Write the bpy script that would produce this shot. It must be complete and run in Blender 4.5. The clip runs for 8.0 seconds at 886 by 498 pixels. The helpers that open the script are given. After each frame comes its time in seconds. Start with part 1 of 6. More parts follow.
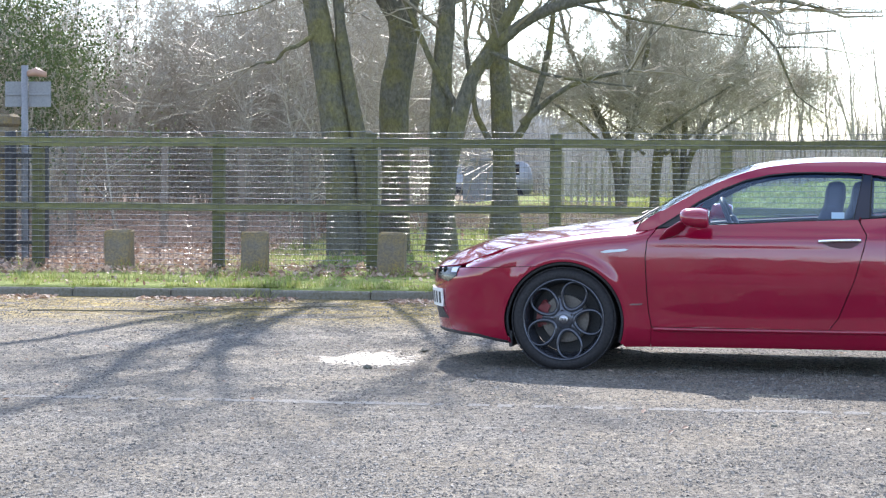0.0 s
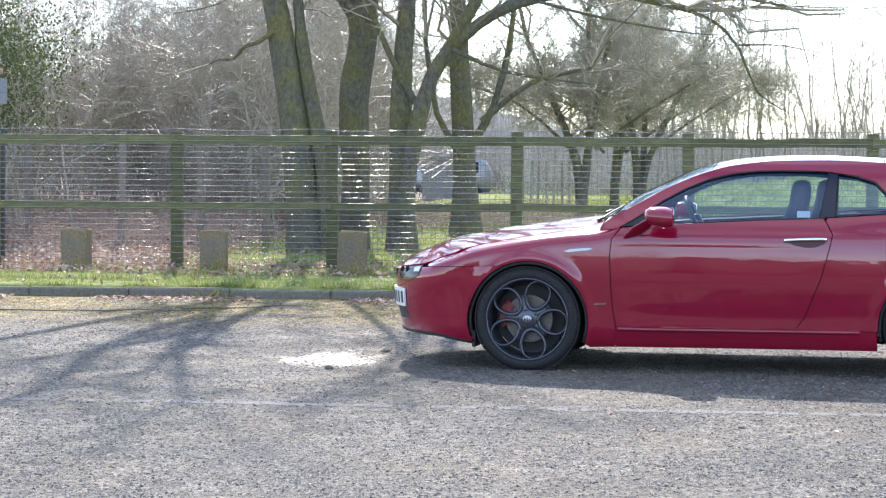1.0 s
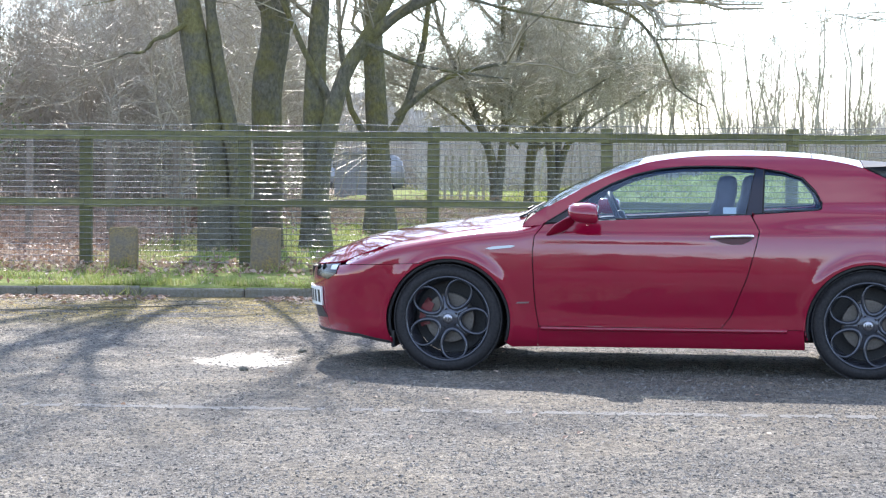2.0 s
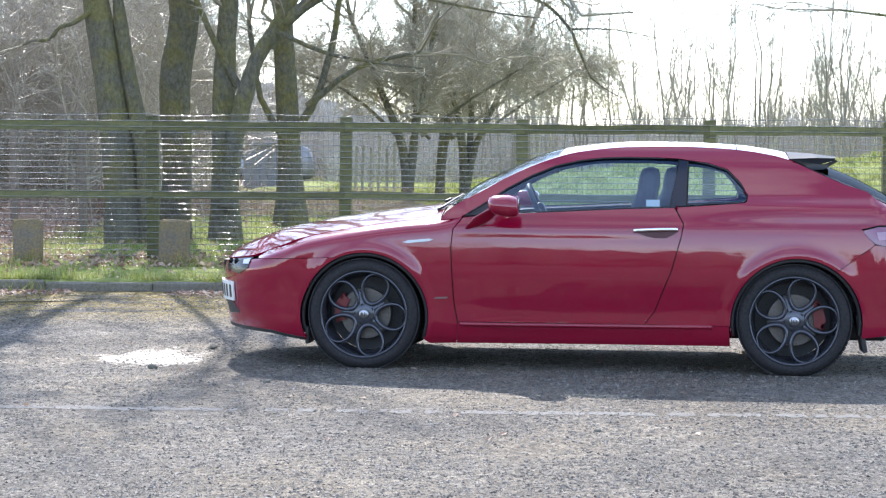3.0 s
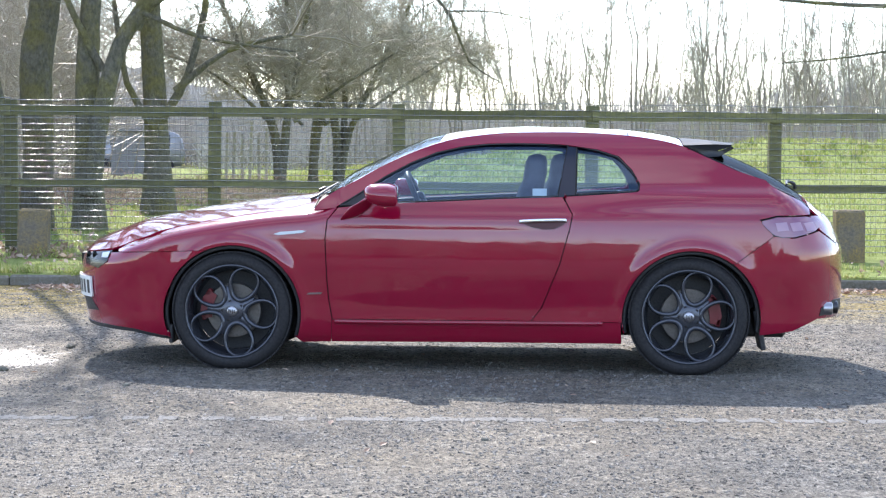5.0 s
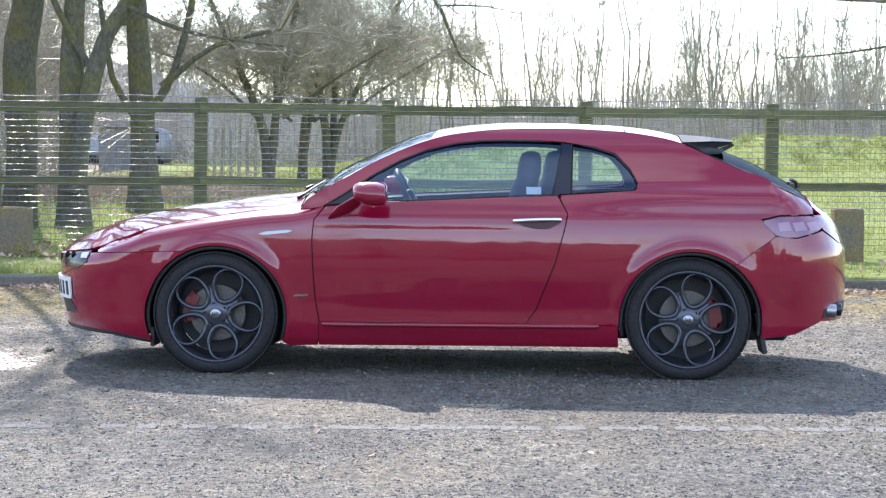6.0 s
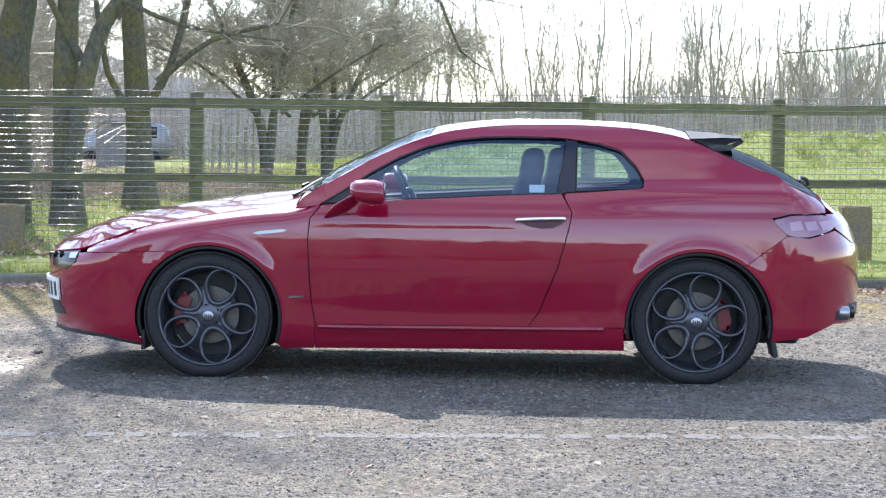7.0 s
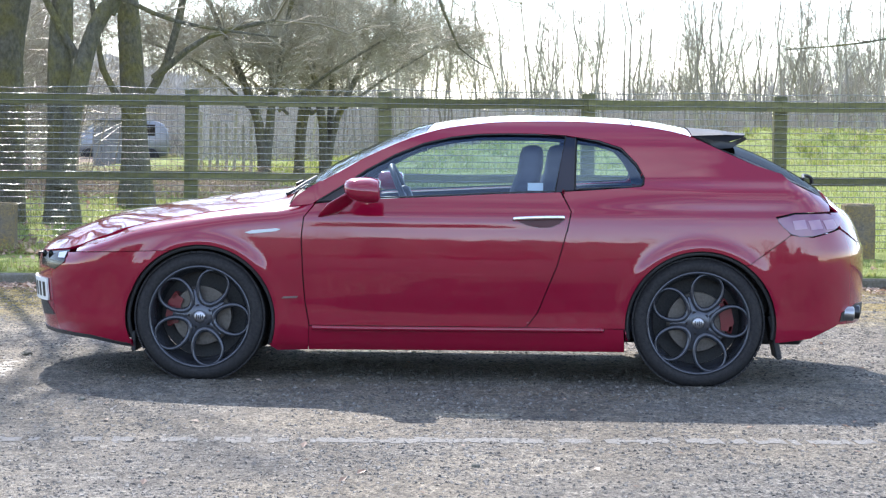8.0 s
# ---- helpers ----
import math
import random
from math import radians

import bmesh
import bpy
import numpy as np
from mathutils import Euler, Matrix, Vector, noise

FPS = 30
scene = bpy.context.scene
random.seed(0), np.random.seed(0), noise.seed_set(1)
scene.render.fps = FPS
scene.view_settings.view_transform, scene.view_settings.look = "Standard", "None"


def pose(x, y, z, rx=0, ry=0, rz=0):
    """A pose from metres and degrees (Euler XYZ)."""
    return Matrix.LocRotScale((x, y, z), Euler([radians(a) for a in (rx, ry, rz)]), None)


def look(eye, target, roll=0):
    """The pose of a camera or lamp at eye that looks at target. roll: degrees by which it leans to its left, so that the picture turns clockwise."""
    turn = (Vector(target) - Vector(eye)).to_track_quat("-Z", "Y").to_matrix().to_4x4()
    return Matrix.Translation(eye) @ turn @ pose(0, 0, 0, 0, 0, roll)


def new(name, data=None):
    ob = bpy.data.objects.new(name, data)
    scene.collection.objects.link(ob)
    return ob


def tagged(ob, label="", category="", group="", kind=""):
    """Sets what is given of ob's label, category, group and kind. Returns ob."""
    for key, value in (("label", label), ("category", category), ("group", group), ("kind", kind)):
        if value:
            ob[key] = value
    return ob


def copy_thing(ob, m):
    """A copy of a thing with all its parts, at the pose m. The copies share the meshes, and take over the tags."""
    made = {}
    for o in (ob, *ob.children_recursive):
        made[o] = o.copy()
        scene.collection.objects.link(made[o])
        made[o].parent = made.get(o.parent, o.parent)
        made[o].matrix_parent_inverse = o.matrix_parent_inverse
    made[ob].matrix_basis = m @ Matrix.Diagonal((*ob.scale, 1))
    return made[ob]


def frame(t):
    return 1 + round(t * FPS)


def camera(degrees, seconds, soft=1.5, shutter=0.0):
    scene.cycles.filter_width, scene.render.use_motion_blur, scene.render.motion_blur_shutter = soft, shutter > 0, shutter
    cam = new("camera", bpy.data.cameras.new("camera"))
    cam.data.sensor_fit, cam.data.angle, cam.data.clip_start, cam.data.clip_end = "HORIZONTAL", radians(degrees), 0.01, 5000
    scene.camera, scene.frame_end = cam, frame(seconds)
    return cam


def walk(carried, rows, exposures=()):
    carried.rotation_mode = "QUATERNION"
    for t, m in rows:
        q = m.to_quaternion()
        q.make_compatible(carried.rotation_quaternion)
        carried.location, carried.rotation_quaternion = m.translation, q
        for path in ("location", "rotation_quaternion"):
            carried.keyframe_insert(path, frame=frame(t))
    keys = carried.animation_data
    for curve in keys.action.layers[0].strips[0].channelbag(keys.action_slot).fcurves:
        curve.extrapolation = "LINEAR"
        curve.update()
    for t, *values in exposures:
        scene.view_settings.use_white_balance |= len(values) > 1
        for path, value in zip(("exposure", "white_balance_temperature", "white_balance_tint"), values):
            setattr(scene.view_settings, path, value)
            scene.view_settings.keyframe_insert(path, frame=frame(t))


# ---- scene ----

# ---- the camera and its way: seconds, place in metres, degrees to the right, degrees downwards, lean
cam = camera(23.63, 8.0, soft=1.25)
ROWS = [
    (0.0, 0.203, -1.384, 1.255, -6.257, 2.095, 0.372),
    (0.5, 0.188, -1.338, 1.255, -5.823, 2.105, 0.386),
    (1.0, 0.160, -1.231, 1.258, -5.121, 2.149, 0.402),
    (1.5, 0.122, -1.066, 1.254, -3.940, 2.173, 0.403),
    (3.0, 0.017, -0.506, 1.252, -0.211, 2.459, 0.505),
    (3.5, 0.006, -0.312, 1.253, 1.079, 2.572, 0.527),
    (4.0, -0.003, -0.112, 1.251, 2.195, 2.680, 0.534),
    (4.5, 0.004, 0.081, 1.250, 2.961, 2.745, 0.569),
    (5.0, 0.012, 0.274, 1.249, 3.219, 2.787, 0.551),
    (6.5, 0.041, 0.851, 1.252, 3.522, 2.933, 0.602),
    (7.0, 0.052, 1.025, 1.255, 3.483, 2.997, 0.609),
    (7.5, 0.078, 1.154, 1.255, 3.452, 3.035, 0.618),
    (8.0, 0.083, 1.247, 1.252, 3.485, 3.058, 0.586),]


def aim(x, y, z, right, down, lean):
    a, d = radians(right), radians(down)
    ahead = Vector((math.sin(a) * math.cos(d), math.cos(a) * math.cos(d), -math.sin(d)))
    return look((x, y, z), Vector((x, y, z)) + ahead * 10.0, lean)


walk(cam, [(t, aim(*row)) for t, *row in ROWS], [(0.0, 1.85, 6540, 13), (8.0, 1.87, 6540, 13)])

# ---- light: a high spring sun behind the fence, a pale bright sky
SUN_HEIGHT, SUN_LEFT = 37.0, 9.2
world = bpy.data.worlds.new("sky")
scene.world = world
world.use_nodes = True
wn, wl = world.node_tree.nodes, world.node_tree.links
sky = wn.new("ShaderNodeTexSky")
sky.sky_type = "NISHITA"
sky.sun_disc = False
sky.sun_elevation = radians(SUN_HEIGHT)
sky.sun_rotation = radians(-SUN_LEFT)
sky.air_density, sky.dust_density, sky.ozone_density = 0.8, 0.2, 1.5
# thin bright haze and streaks of high cloud over the blue
tc, mp, cl, cr, mx = (wn.new("ShaderNode" + k) for k in ("TexCoord", "Mapping", "TexNoise", "MapRange", "Mix"))
mp.inputs["Scale"].default_value = (1.0, 1.0, 4.5)
cl.inputs["Scale"].default_value, cl.inputs["Detail"].default_value, cl.inputs["Roughness"].default_value = 2.6, 7.0, 0.6
cr.inputs["From Min"].default_value, cr.inputs["From Max"].default_value = 0.46, 0.70
cr.inputs["To Min"].default_value, cr.inputs["To Max"].default_value = 0.03, 0.62
mx.data_type = "RGBA"
mx.inputs[7].default_value = (5.9, 6.2, 6.7, 1)
wl.new(tc.outputs["Generated"], mp.inputs["Vector"])
wl.new(mp.outputs["Vector"], cl.inputs["Vector"])
wl.new(cl.outputs["Fac"], cr.inputs["Value"])
wl.new(cr.outputs["Result"], mx.inputs[0])
wl.new(sky.outputs["Color"], mx.inputs[6])
wl.new(mx.outputs[2], wn["Background"].inputs["Color"])
wn["Background"].inputs["Strength"].default_value = 0.15

sun = new("sun", bpy.data.lights.new("sun", "SUN"))
sun.data.energy, sun.data.angle, sun.data.color = 2.4, radians(0.5), (1.0, 0.95, 0.88)
e, a = radians(SUN_HEIGHT), radians(SUN_LEFT)
sun.matrix_world = look((-math.sin(a) * math.cos(e) * 80, math.cos(a) * math.cos(e) * 80, math.sin(e) * 80), (0, 0, 0))

# ---- materials


def nodes_of(mat):
    return mat.node_tree.nodes, mat.node_tree.links


def material(name, colour, rough=0.6, metal=0.0, spec=0.5, coat=0.0):
    mat = bpy.data.materials.new(name)
    mat.use_nodes = True
    b = mat.node_tree.nodes["Principled BSDF"]
    b.inputs["Base Color"].default_value = (*colour, 1)
    b.inputs["Roughness"].default_value = rough
    b.inputs["Metallic"].default_value = metal
    b.inputs["Specular IOR Level"].default_value = spec
    b.inputs["Coat Weight"].default_value = coat
    return mat


def link_mix(mat, fac, a, b):
    """A colour mix of two sockets or colours by a factor socket."""
    n, l = nodes_of(mat)
    m = n.new("ShaderNodeMix")
    m.data_type = "RGBA"
    l.new(fac, m.inputs["Factor"])
    for key, v in (("A", a), ("B", b)):
        s = [i for i in m.inputs if i.name == key and i.type == "RGBA"][0]
        if isinstance(v, tuple):
            s.default_value = (*v, 1)
        else:
            l.new(v, s)
    return [o for o in m.outputs if o.type == "RGBA"][0]


def coords(mat, scale=(1, 1, 1), kind="Object"):
    n, l = nodes_of(mat)
    c, m = n.new("ShaderNodeTexCoord"), n.new("ShaderNodeMapping")
    m.inputs["Scale"].default_value = scale
    l.new(c.outputs[kind], m.inputs["Vector"])
    return m.outputs["Vector"]


def noise_of(mat, vec, scale, detail=4.0, rough=0.6, low=0.35, high=0.65):
    n, l = nodes_of(mat)
    t, r = n.new("ShaderNodeTexNoise"), n.new("ShaderNodeMapRange")
    t.inputs["Scale"].default_value, t.inputs["Detail"].default_value, t.inputs["Roughness"].default_value = scale, detail, rough
    l.new(vec, t.inputs["Vector"])
    l.new(t.outputs["Fac"], r.inputs["Value"])
    r.inputs["From Min"].default_value, r.inputs["From Max"].default_value = low, high
    return r.outputs["Result"]


def cells_of(mat, vec, scale):
    n, l = nodes_of(mat)
    t = n.new("ShaderNodeTexVoronoi")
    t.inputs["Scale"].default_value = scale
    l.new(vec, t.inputs["Vector"])
    return t.outputs["Distance"], t.outputs["Color"]


def bump_of(mat, height, strength, distance):
    n, l = nodes_of(mat)
    b = n.new("ShaderNodeBump")
    b.inputs["Strength"].default_value, b.inputs["Distance"].default_value = strength, distance
    l.new(height, b.inputs["Height"])
    l.new(b.outputs["Normal"], n["Principled BSDF"].inputs["Normal"])


def colour_to(mat, socket, key="Base Color"):
    n, l = nodes_of(mat)
    l.new(socket, n["Principled BSDF"].inputs[key])


def rough_range(mat, fac, low, high):
    n, l = nodes_of(mat)
    r = n.new("ShaderNodeMapRange")
    r.inputs["To Min"].default_value, r.inputs["To Max"].default_value = low, high
    l.new(fac, r.inputs["Value"])
    l.new(r.outputs["Result"], n["Principled BSDF"].inputs["Roughness"])


def mottled(name, c1, c2, c3, s1, s2, rough=0.85, bump=0.4, dist=0.01, kind="Object", scale=(1, 1, 1), spec=0.3, each=0.0):
    """Two scales of variation between three colours, with relief; each: how far single pieces differ in brightness."""
    mat = material(name, c1, rough, spec=spec)
    v = coords(mat, scale, kind)
    broad, fine = noise_of(mat, v, s1), noise_of(mat, v, s2, 6.0, 0.7)
    col = link_mix(mat, fine, link_mix(mat, broad, c1, c2), c3)
    if each:
        n, l = nodes_of(mat)
        info, hsv, r = n.new("ShaderNodeObjectInfo"), n.new("ShaderNodeHueSaturation"), n.new("ShaderNodeMapRange")
        r.inputs["To Min"].default_value, r.inputs["To Max"].default_value = 1 - each, 1 + each
        l.new(info.outputs["Random"], r.inputs["Value"])
        l.new(r.outputs["Result"], hsv.inputs["Value"])
        l.new(col, hsv.inputs["Color"])
        col = hsv.outputs["Color"]
    colour_to(mat, col)
    rough_range(mat, fine, min(1, rough * 1.15), rough * 0.8)
    bump_of(mat, fine, bump, dist)
    return mat


def island_varied(name, colours, rough=0.7, spec=0.3, thin=0.0):
    """Each joined piece takes its own colour from a ramp."""
    mat = material(name, colours[0], rough, spec=spec)
    n, l = nodes_of(mat)
    g, ramp = n.new("ShaderNodeNewGeometry"), n.new("ShaderNodeValToRGB")
    ramp.color_ramp.interpolation = "LINEAR"
    els = ramp.color_ramp.elements
    while len(els) < len(colours):
        els.new(0.5)
    for i, c in enumerate(colours):
        els[i].position, els[i].color = i / (len(colours) - 1), (*c, 1)
    l.new(g.outputs["Random Per Island"], ramp.inputs["Fac"])
    colour_to(mat, ramp.outputs["Color"])
    if thin:
        b, out = n["Principled BSDF"], n["Material Output"]
        tr, mix = n.new("ShaderNodeBsdfTranslucent"), n.new("ShaderNodeMixShader")
        l.new(ramp.outputs["Color"], tr.inputs["Color"])
        mix.inputs["Fac"].default_value = thin
        l.new(b.outputs["BSDF"], mix.inputs[1])
        l.new(tr.outputs["BSDF"], mix.inputs[2])
        l.new(mix.outputs["Shader"], out.inputs["Surface"])
    return mat


def asphalt_material():
    mat = material("worn_asphalt", (0.12, 0.12, 0.115), 0.8, spec=0.3)
    n, l = nodes_of(mat)
    v = coords(mat)
    dist, cell = cells_of(mat, v, 85.0)
    sep = n.new("ShaderNodeSeparateColor")
    l.new(cell, sep.inputs["Color"])
    broad, mid = noise_of(mat, v, 0.9, 5, 0.65), noise_of(mat, v, 7.0, 6, 0.75, 0.38, 0.62)
    grit = noise_of(mat, v, 130.0, 3, 0.6, 0.3, 0.7)
    stone = link_mix(mat, sep.outputs["Red"], (0.04, 0.038, 0.035), (0.56, 0.53, 0.47))
    base = link_mix(mat, grit, (0.07, 0.07, 0.07), stone)
    worn = link_mix(mat, mid, link_mix(mat, noise_of(mat, v, 2.3, 5, 0.7, 0.45, 0.7), base, (0.10, 0.094, 0.085)), (0.27, 0.25, 0.215))
    dusty = link_mix(mat, broad, worn, (0.33, 0.28, 0.205))
    half = n.new("ShaderNodeMix")
    half.data_type = "RGBA"
    half.inputs[0].default_value = 0.85
    l.new(worn, half.inputs[6])
    l.new(dusty, half.inputs[7])
    # moss and silt gather along the kerb
    sepv, band = n.new("ShaderNodeSeparateXYZ"), n.new("ShaderNodeMapRange")
    l.new(v, sepv.inputs["Vector"])
    l.new(sepv.outputs["Y"], band.inputs["Value"])
    band.inputs["From Min"].default_value, band.inputs["From Max"].default_value = 14.6, 15.9
    patchy = noise_of(mat, coords(mat, (0.8, 2.2, 1)), 1.6, 6, 0.75, 0.36, 0.54)
    mul = n.new("ShaderNodeMath")
    mul.operation = "MULTIPLY"
    l.new(band.outputs["Result"], mul.inputs[0])
    l.new(patchy, mul.inputs[1])
    moss = link_mix(mat, noise_of(mat, v, 9.0, 6), (0.32, 0.22, 0.03), (0.44, 0.33, 0.12))
    ground = link_mix(mat, mul.outputs["Value"], half.outputs[2], moss)
    # coarse stones in the worn binder; shading of stones and pits put into the colour
    for size, low, high in ((75.0, 0.52, 1.44), (30.0, 0.55, 1.32), (9.0, 0.80, 1.34), (1.1, 0.72, 1.12)):
        gain, amount = n.new("ShaderNodeMapRange"), n.new("ShaderNodeVectorMath")
        gain.inputs["To Min"].default_value, gain.inputs["To Max"].default_value = low, high
        # grain drawn out in depth, so that it shows from the low camera
        l.new(noise_of(mat, coords(mat, (1, 0.55, 1)), size, 2, 0.6, 0.34, 0.66), gain.inputs["Value"])
        amount.operation = "SCALE"
        l.new(ground, amount.inputs[0])
        l.new(gain.outputs["Result"], amount.inputs["Scale"])
        ground = amount.outputs["Vector"]
    colour_to(mat, ground)
    # a wet hollow that shines beside the front of the car
    pm, pl, pr, pa, wet = n.new("ShaderNodeMapping"), n.new("ShaderNodeVectorMath"), n.new("ShaderNodeMapRange"), n.new("ShaderNodeMath"), n.new("ShaderNodeMapRange")
    pm.inputs["Scale"].default_value = (1 / 0.55, 1 / 0.95, 0)
    pm.inputs["Location"].default_value = (1.80 / 0.55, -12.6 / 0.95, 0)
    pl.operation, pa.operation = "LENGTH", "ADD"
    l.new(v, pm.inputs["Vector"])
    l.new(pm.outputs["Vector"], pl.inputs[0])
    ragged = noise_of(mat, coords(mat, (1, 0.6, 1)), 3.2, 8, 0.8, 0.3, 0.7)
    l.new(pl.outputs["Value"], pa.inputs[0])
    l.new(ragged, pa.inputs[1])
    l.new(pa.outputs["Value"], wet.inputs["Value"])
    wet.inputs["From Min"].default_value, wet.inputs["From Max"].default_value = 1.06, 0.80
    wr = n.new("ShaderNodeMapRange")
    l.new(wet.outputs["Result"], wr.inputs["Value"])
    wr.inputs["To Min"].default_value, wr.inputs["To Max"].default_value = 0.78, 0.26
    l.new(wr.outputs["Result"], n["Principled BSDF"].inputs["Roughness"])
    wc = n.new("ShaderNodeMapRange")
    l.new(wet.outputs["Result"], wc.inputs["Value"])
    wc.inputs["To Min"].default_value, wc.inputs["To Max"].default_value = 0.0, 1.0
    l.new(wc.outputs["Result"], n["Principled BSDF"].inputs["Coat Weight"])
    n["Principled BSDF"].inputs["Coat Roughness"].default_value = 0.3
    add, deep = n.new("ShaderNodeMath"), n.new("ShaderNodeMath")
    add.operation = deep.operation = "MULTIPLY_ADD"
    l.new(sep.outputs["Green"], add.inputs[0])
    add.inputs[1].default_value = 0.6
    l.new(grit, add.inputs[2])
    l.new(noise_of(mat, v, 32.0, 4, 0.7, 0.3, 0.7), deep.inputs[0])
    deep.inputs[1].default_value = 1.8
    l.new(add.outputs["Value"], deep.inputs[2])
    bump_of(mat, deep.outputs["Value"], 1.0, 0.016)
    return mat


ASPHALT = asphalt_material()
GRAVEL = island_varied("loose_chippings", [(0.035, 0.034, 0.032), (0.10, 0.096, 0.088), (0.21, 0.20, 0.18), (0.05, 0.048, 0.045), (0.155, 0.145, 0.128)], 0.7)
LINE = mottled("worn_line_paint", (0.36, 0.35, 0.325), (0.29, 0.28, 0.26), (0.19, 0.182, 0.165), 3.0, 40.0, 0.9, 0.8, 0.008, spec=0.1)
KERB = mottled("kerb_concrete", (0.15, 0.142, 0.122), (0.11, 0.10, 0.06), (0.20, 0.19, 0.16), 4.0, 34.0, 0.9, 0.5, 0.006, each=0.15)
SOIL = mottled("leafy_soil", (0.10, 0.075, 0.05), (0.16, 0.125, 0.09), (0.055, 0.042, 0.03), 1.2, 14.0, 0.95, 0.8, 0.03)
BLADES = island_varied("grass_blades", [(0.15, 0.21, 0.04), (0.23, 0.28, 0.07), (0.36, 0.36, 0.14), (0.18, 0.24, 0.05), (0.46, 0.41, 0.23)], 0.5, thin=0.5)
LEAVES = island_varied("dead_leaves", [(0.312, 0.182, 0.117), (0.50, 0.36, 0.27), (0.18, 0.105, 0.075), (0.62, 0.49, 0.39), (0.30, 0.18, 0.125)], 0.55, thin=0.25)
BRAMBLE = island_varied("bramble_stems", [(0.39, 0.247, 0.195), (0.546, 0.39, 0.299), (0.312, 0.221, 0.169), (0.65, 0.52, 0.403)], 0.7)
IVY = island_varied("evergreen_leaves", [(0.052, 0.082, 0.025), (0.088, 0.122, 0.042), (0.07, 0.10, 0.03), (0.145, 0.175, 0.075)], 0.45, spec=0.4, thin=0.35)
# bark lightened to stand in for sunlit rims and glare on the twigs
TWIG = island_varied("rimlit_twig_bark", [(0.34, 0.295, 0.23), (0.50, 0.44, 0.35), (0.235, 0.20, 0.155), (0.55, 0.50, 0.385)], 0.45, spec=0.6)
BRANCH = island_varied("branch_bark", [(0.23, 0.20, 0.145), (0.33, 0.29, 0.21), (0.17, 0.145, 0.105), (0.38, 0.34, 0.24)], 0.6, spec=0.4)
# branch bark paled for the haze and flare over the further crowns
CROWN = island_varied("hazed_branch_bark", [(0.33, 0.29, 0.21), (0.44, 0.40, 0.29), (0.26, 0.225, 0.165), (0.48, 0.44, 0.32)], 0.55, spec=0.5)
# haze of the distance is put into the colour of these far stems
FAR_TWIG = island_varied("hazed_far_bark", [(0.40, 0.37, 0.33), (0.52, 0.485, 0.435), (0.32, 0.295, 0.26), (0.58, 0.545, 0.49)], 0.7)
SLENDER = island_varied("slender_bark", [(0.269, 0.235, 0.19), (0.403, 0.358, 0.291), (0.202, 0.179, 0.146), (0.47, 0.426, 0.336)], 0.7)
FENCE_WOOD = mottled("algae_green_timber", (0.16, 0.165, 0.06), (0.215, 0.195, 0.10), (0.09, 0.092, 0.048), 3.0, 26.0, 0.85, 0.6, 0.006, scale=(0.35, 1, 1), each=0.2)
STUB = mottled("lichened_concrete", (0.225, 0.19, 0.145), (0.36, 0.25, 0.075), (0.125, 0.11, 0.092), 5.0, 45.0, 0.92, 0.7, 0.006, each=0.15)
WIRE = mottled("galvanised_wire", (0.28, 0.28, 0.28), (0.23, 0.23, 0.23), (0.34, 0.34, 0.34), 3.0, 40.0, 0.22, 0.0, 0.001, spec=0.6)
# darker copy of the fence wire for the uprights, to leave out their glint
GLINTLESS_WIRE = mottled("glintless_wire", (0.10, 0.10, 0.09), (0.06, 0.06, 0.055), (0.14, 0.14, 0.13), 3.0, 40.0, 0.6, 0.05, 0.001)
WIRE.node_tree.nodes["Principled BSDF"].inputs["Metallic"].default_value = 0.9


def bark_material():
    mat = material("mossy_bark", (0.10, 0.085, 0.06), 0.9, spec=0.2)
    v = coords(mat, (1, 1, 0.6))
    ridges = noise_of(mat, v, 26.0, 6, 0.7)
    broad = noise_of(mat, coords(mat), 2.1, 5, 0.65, 0.46, 0.60)
    bark = link_mix(mat, ridges, (0.115, 0.11, 0.084), (0.235, 0.222, 0.17))
    moss = link_mix(mat, ridges, (0.155, 0.145, 0.066), (0.275, 0.25, 0.11))
    colour_to(mat, link_mix(mat, broad, bark, moss))
    bump_of(mat, ridges, 0.9, 0.03)
    return mat


BARK = bark_material()


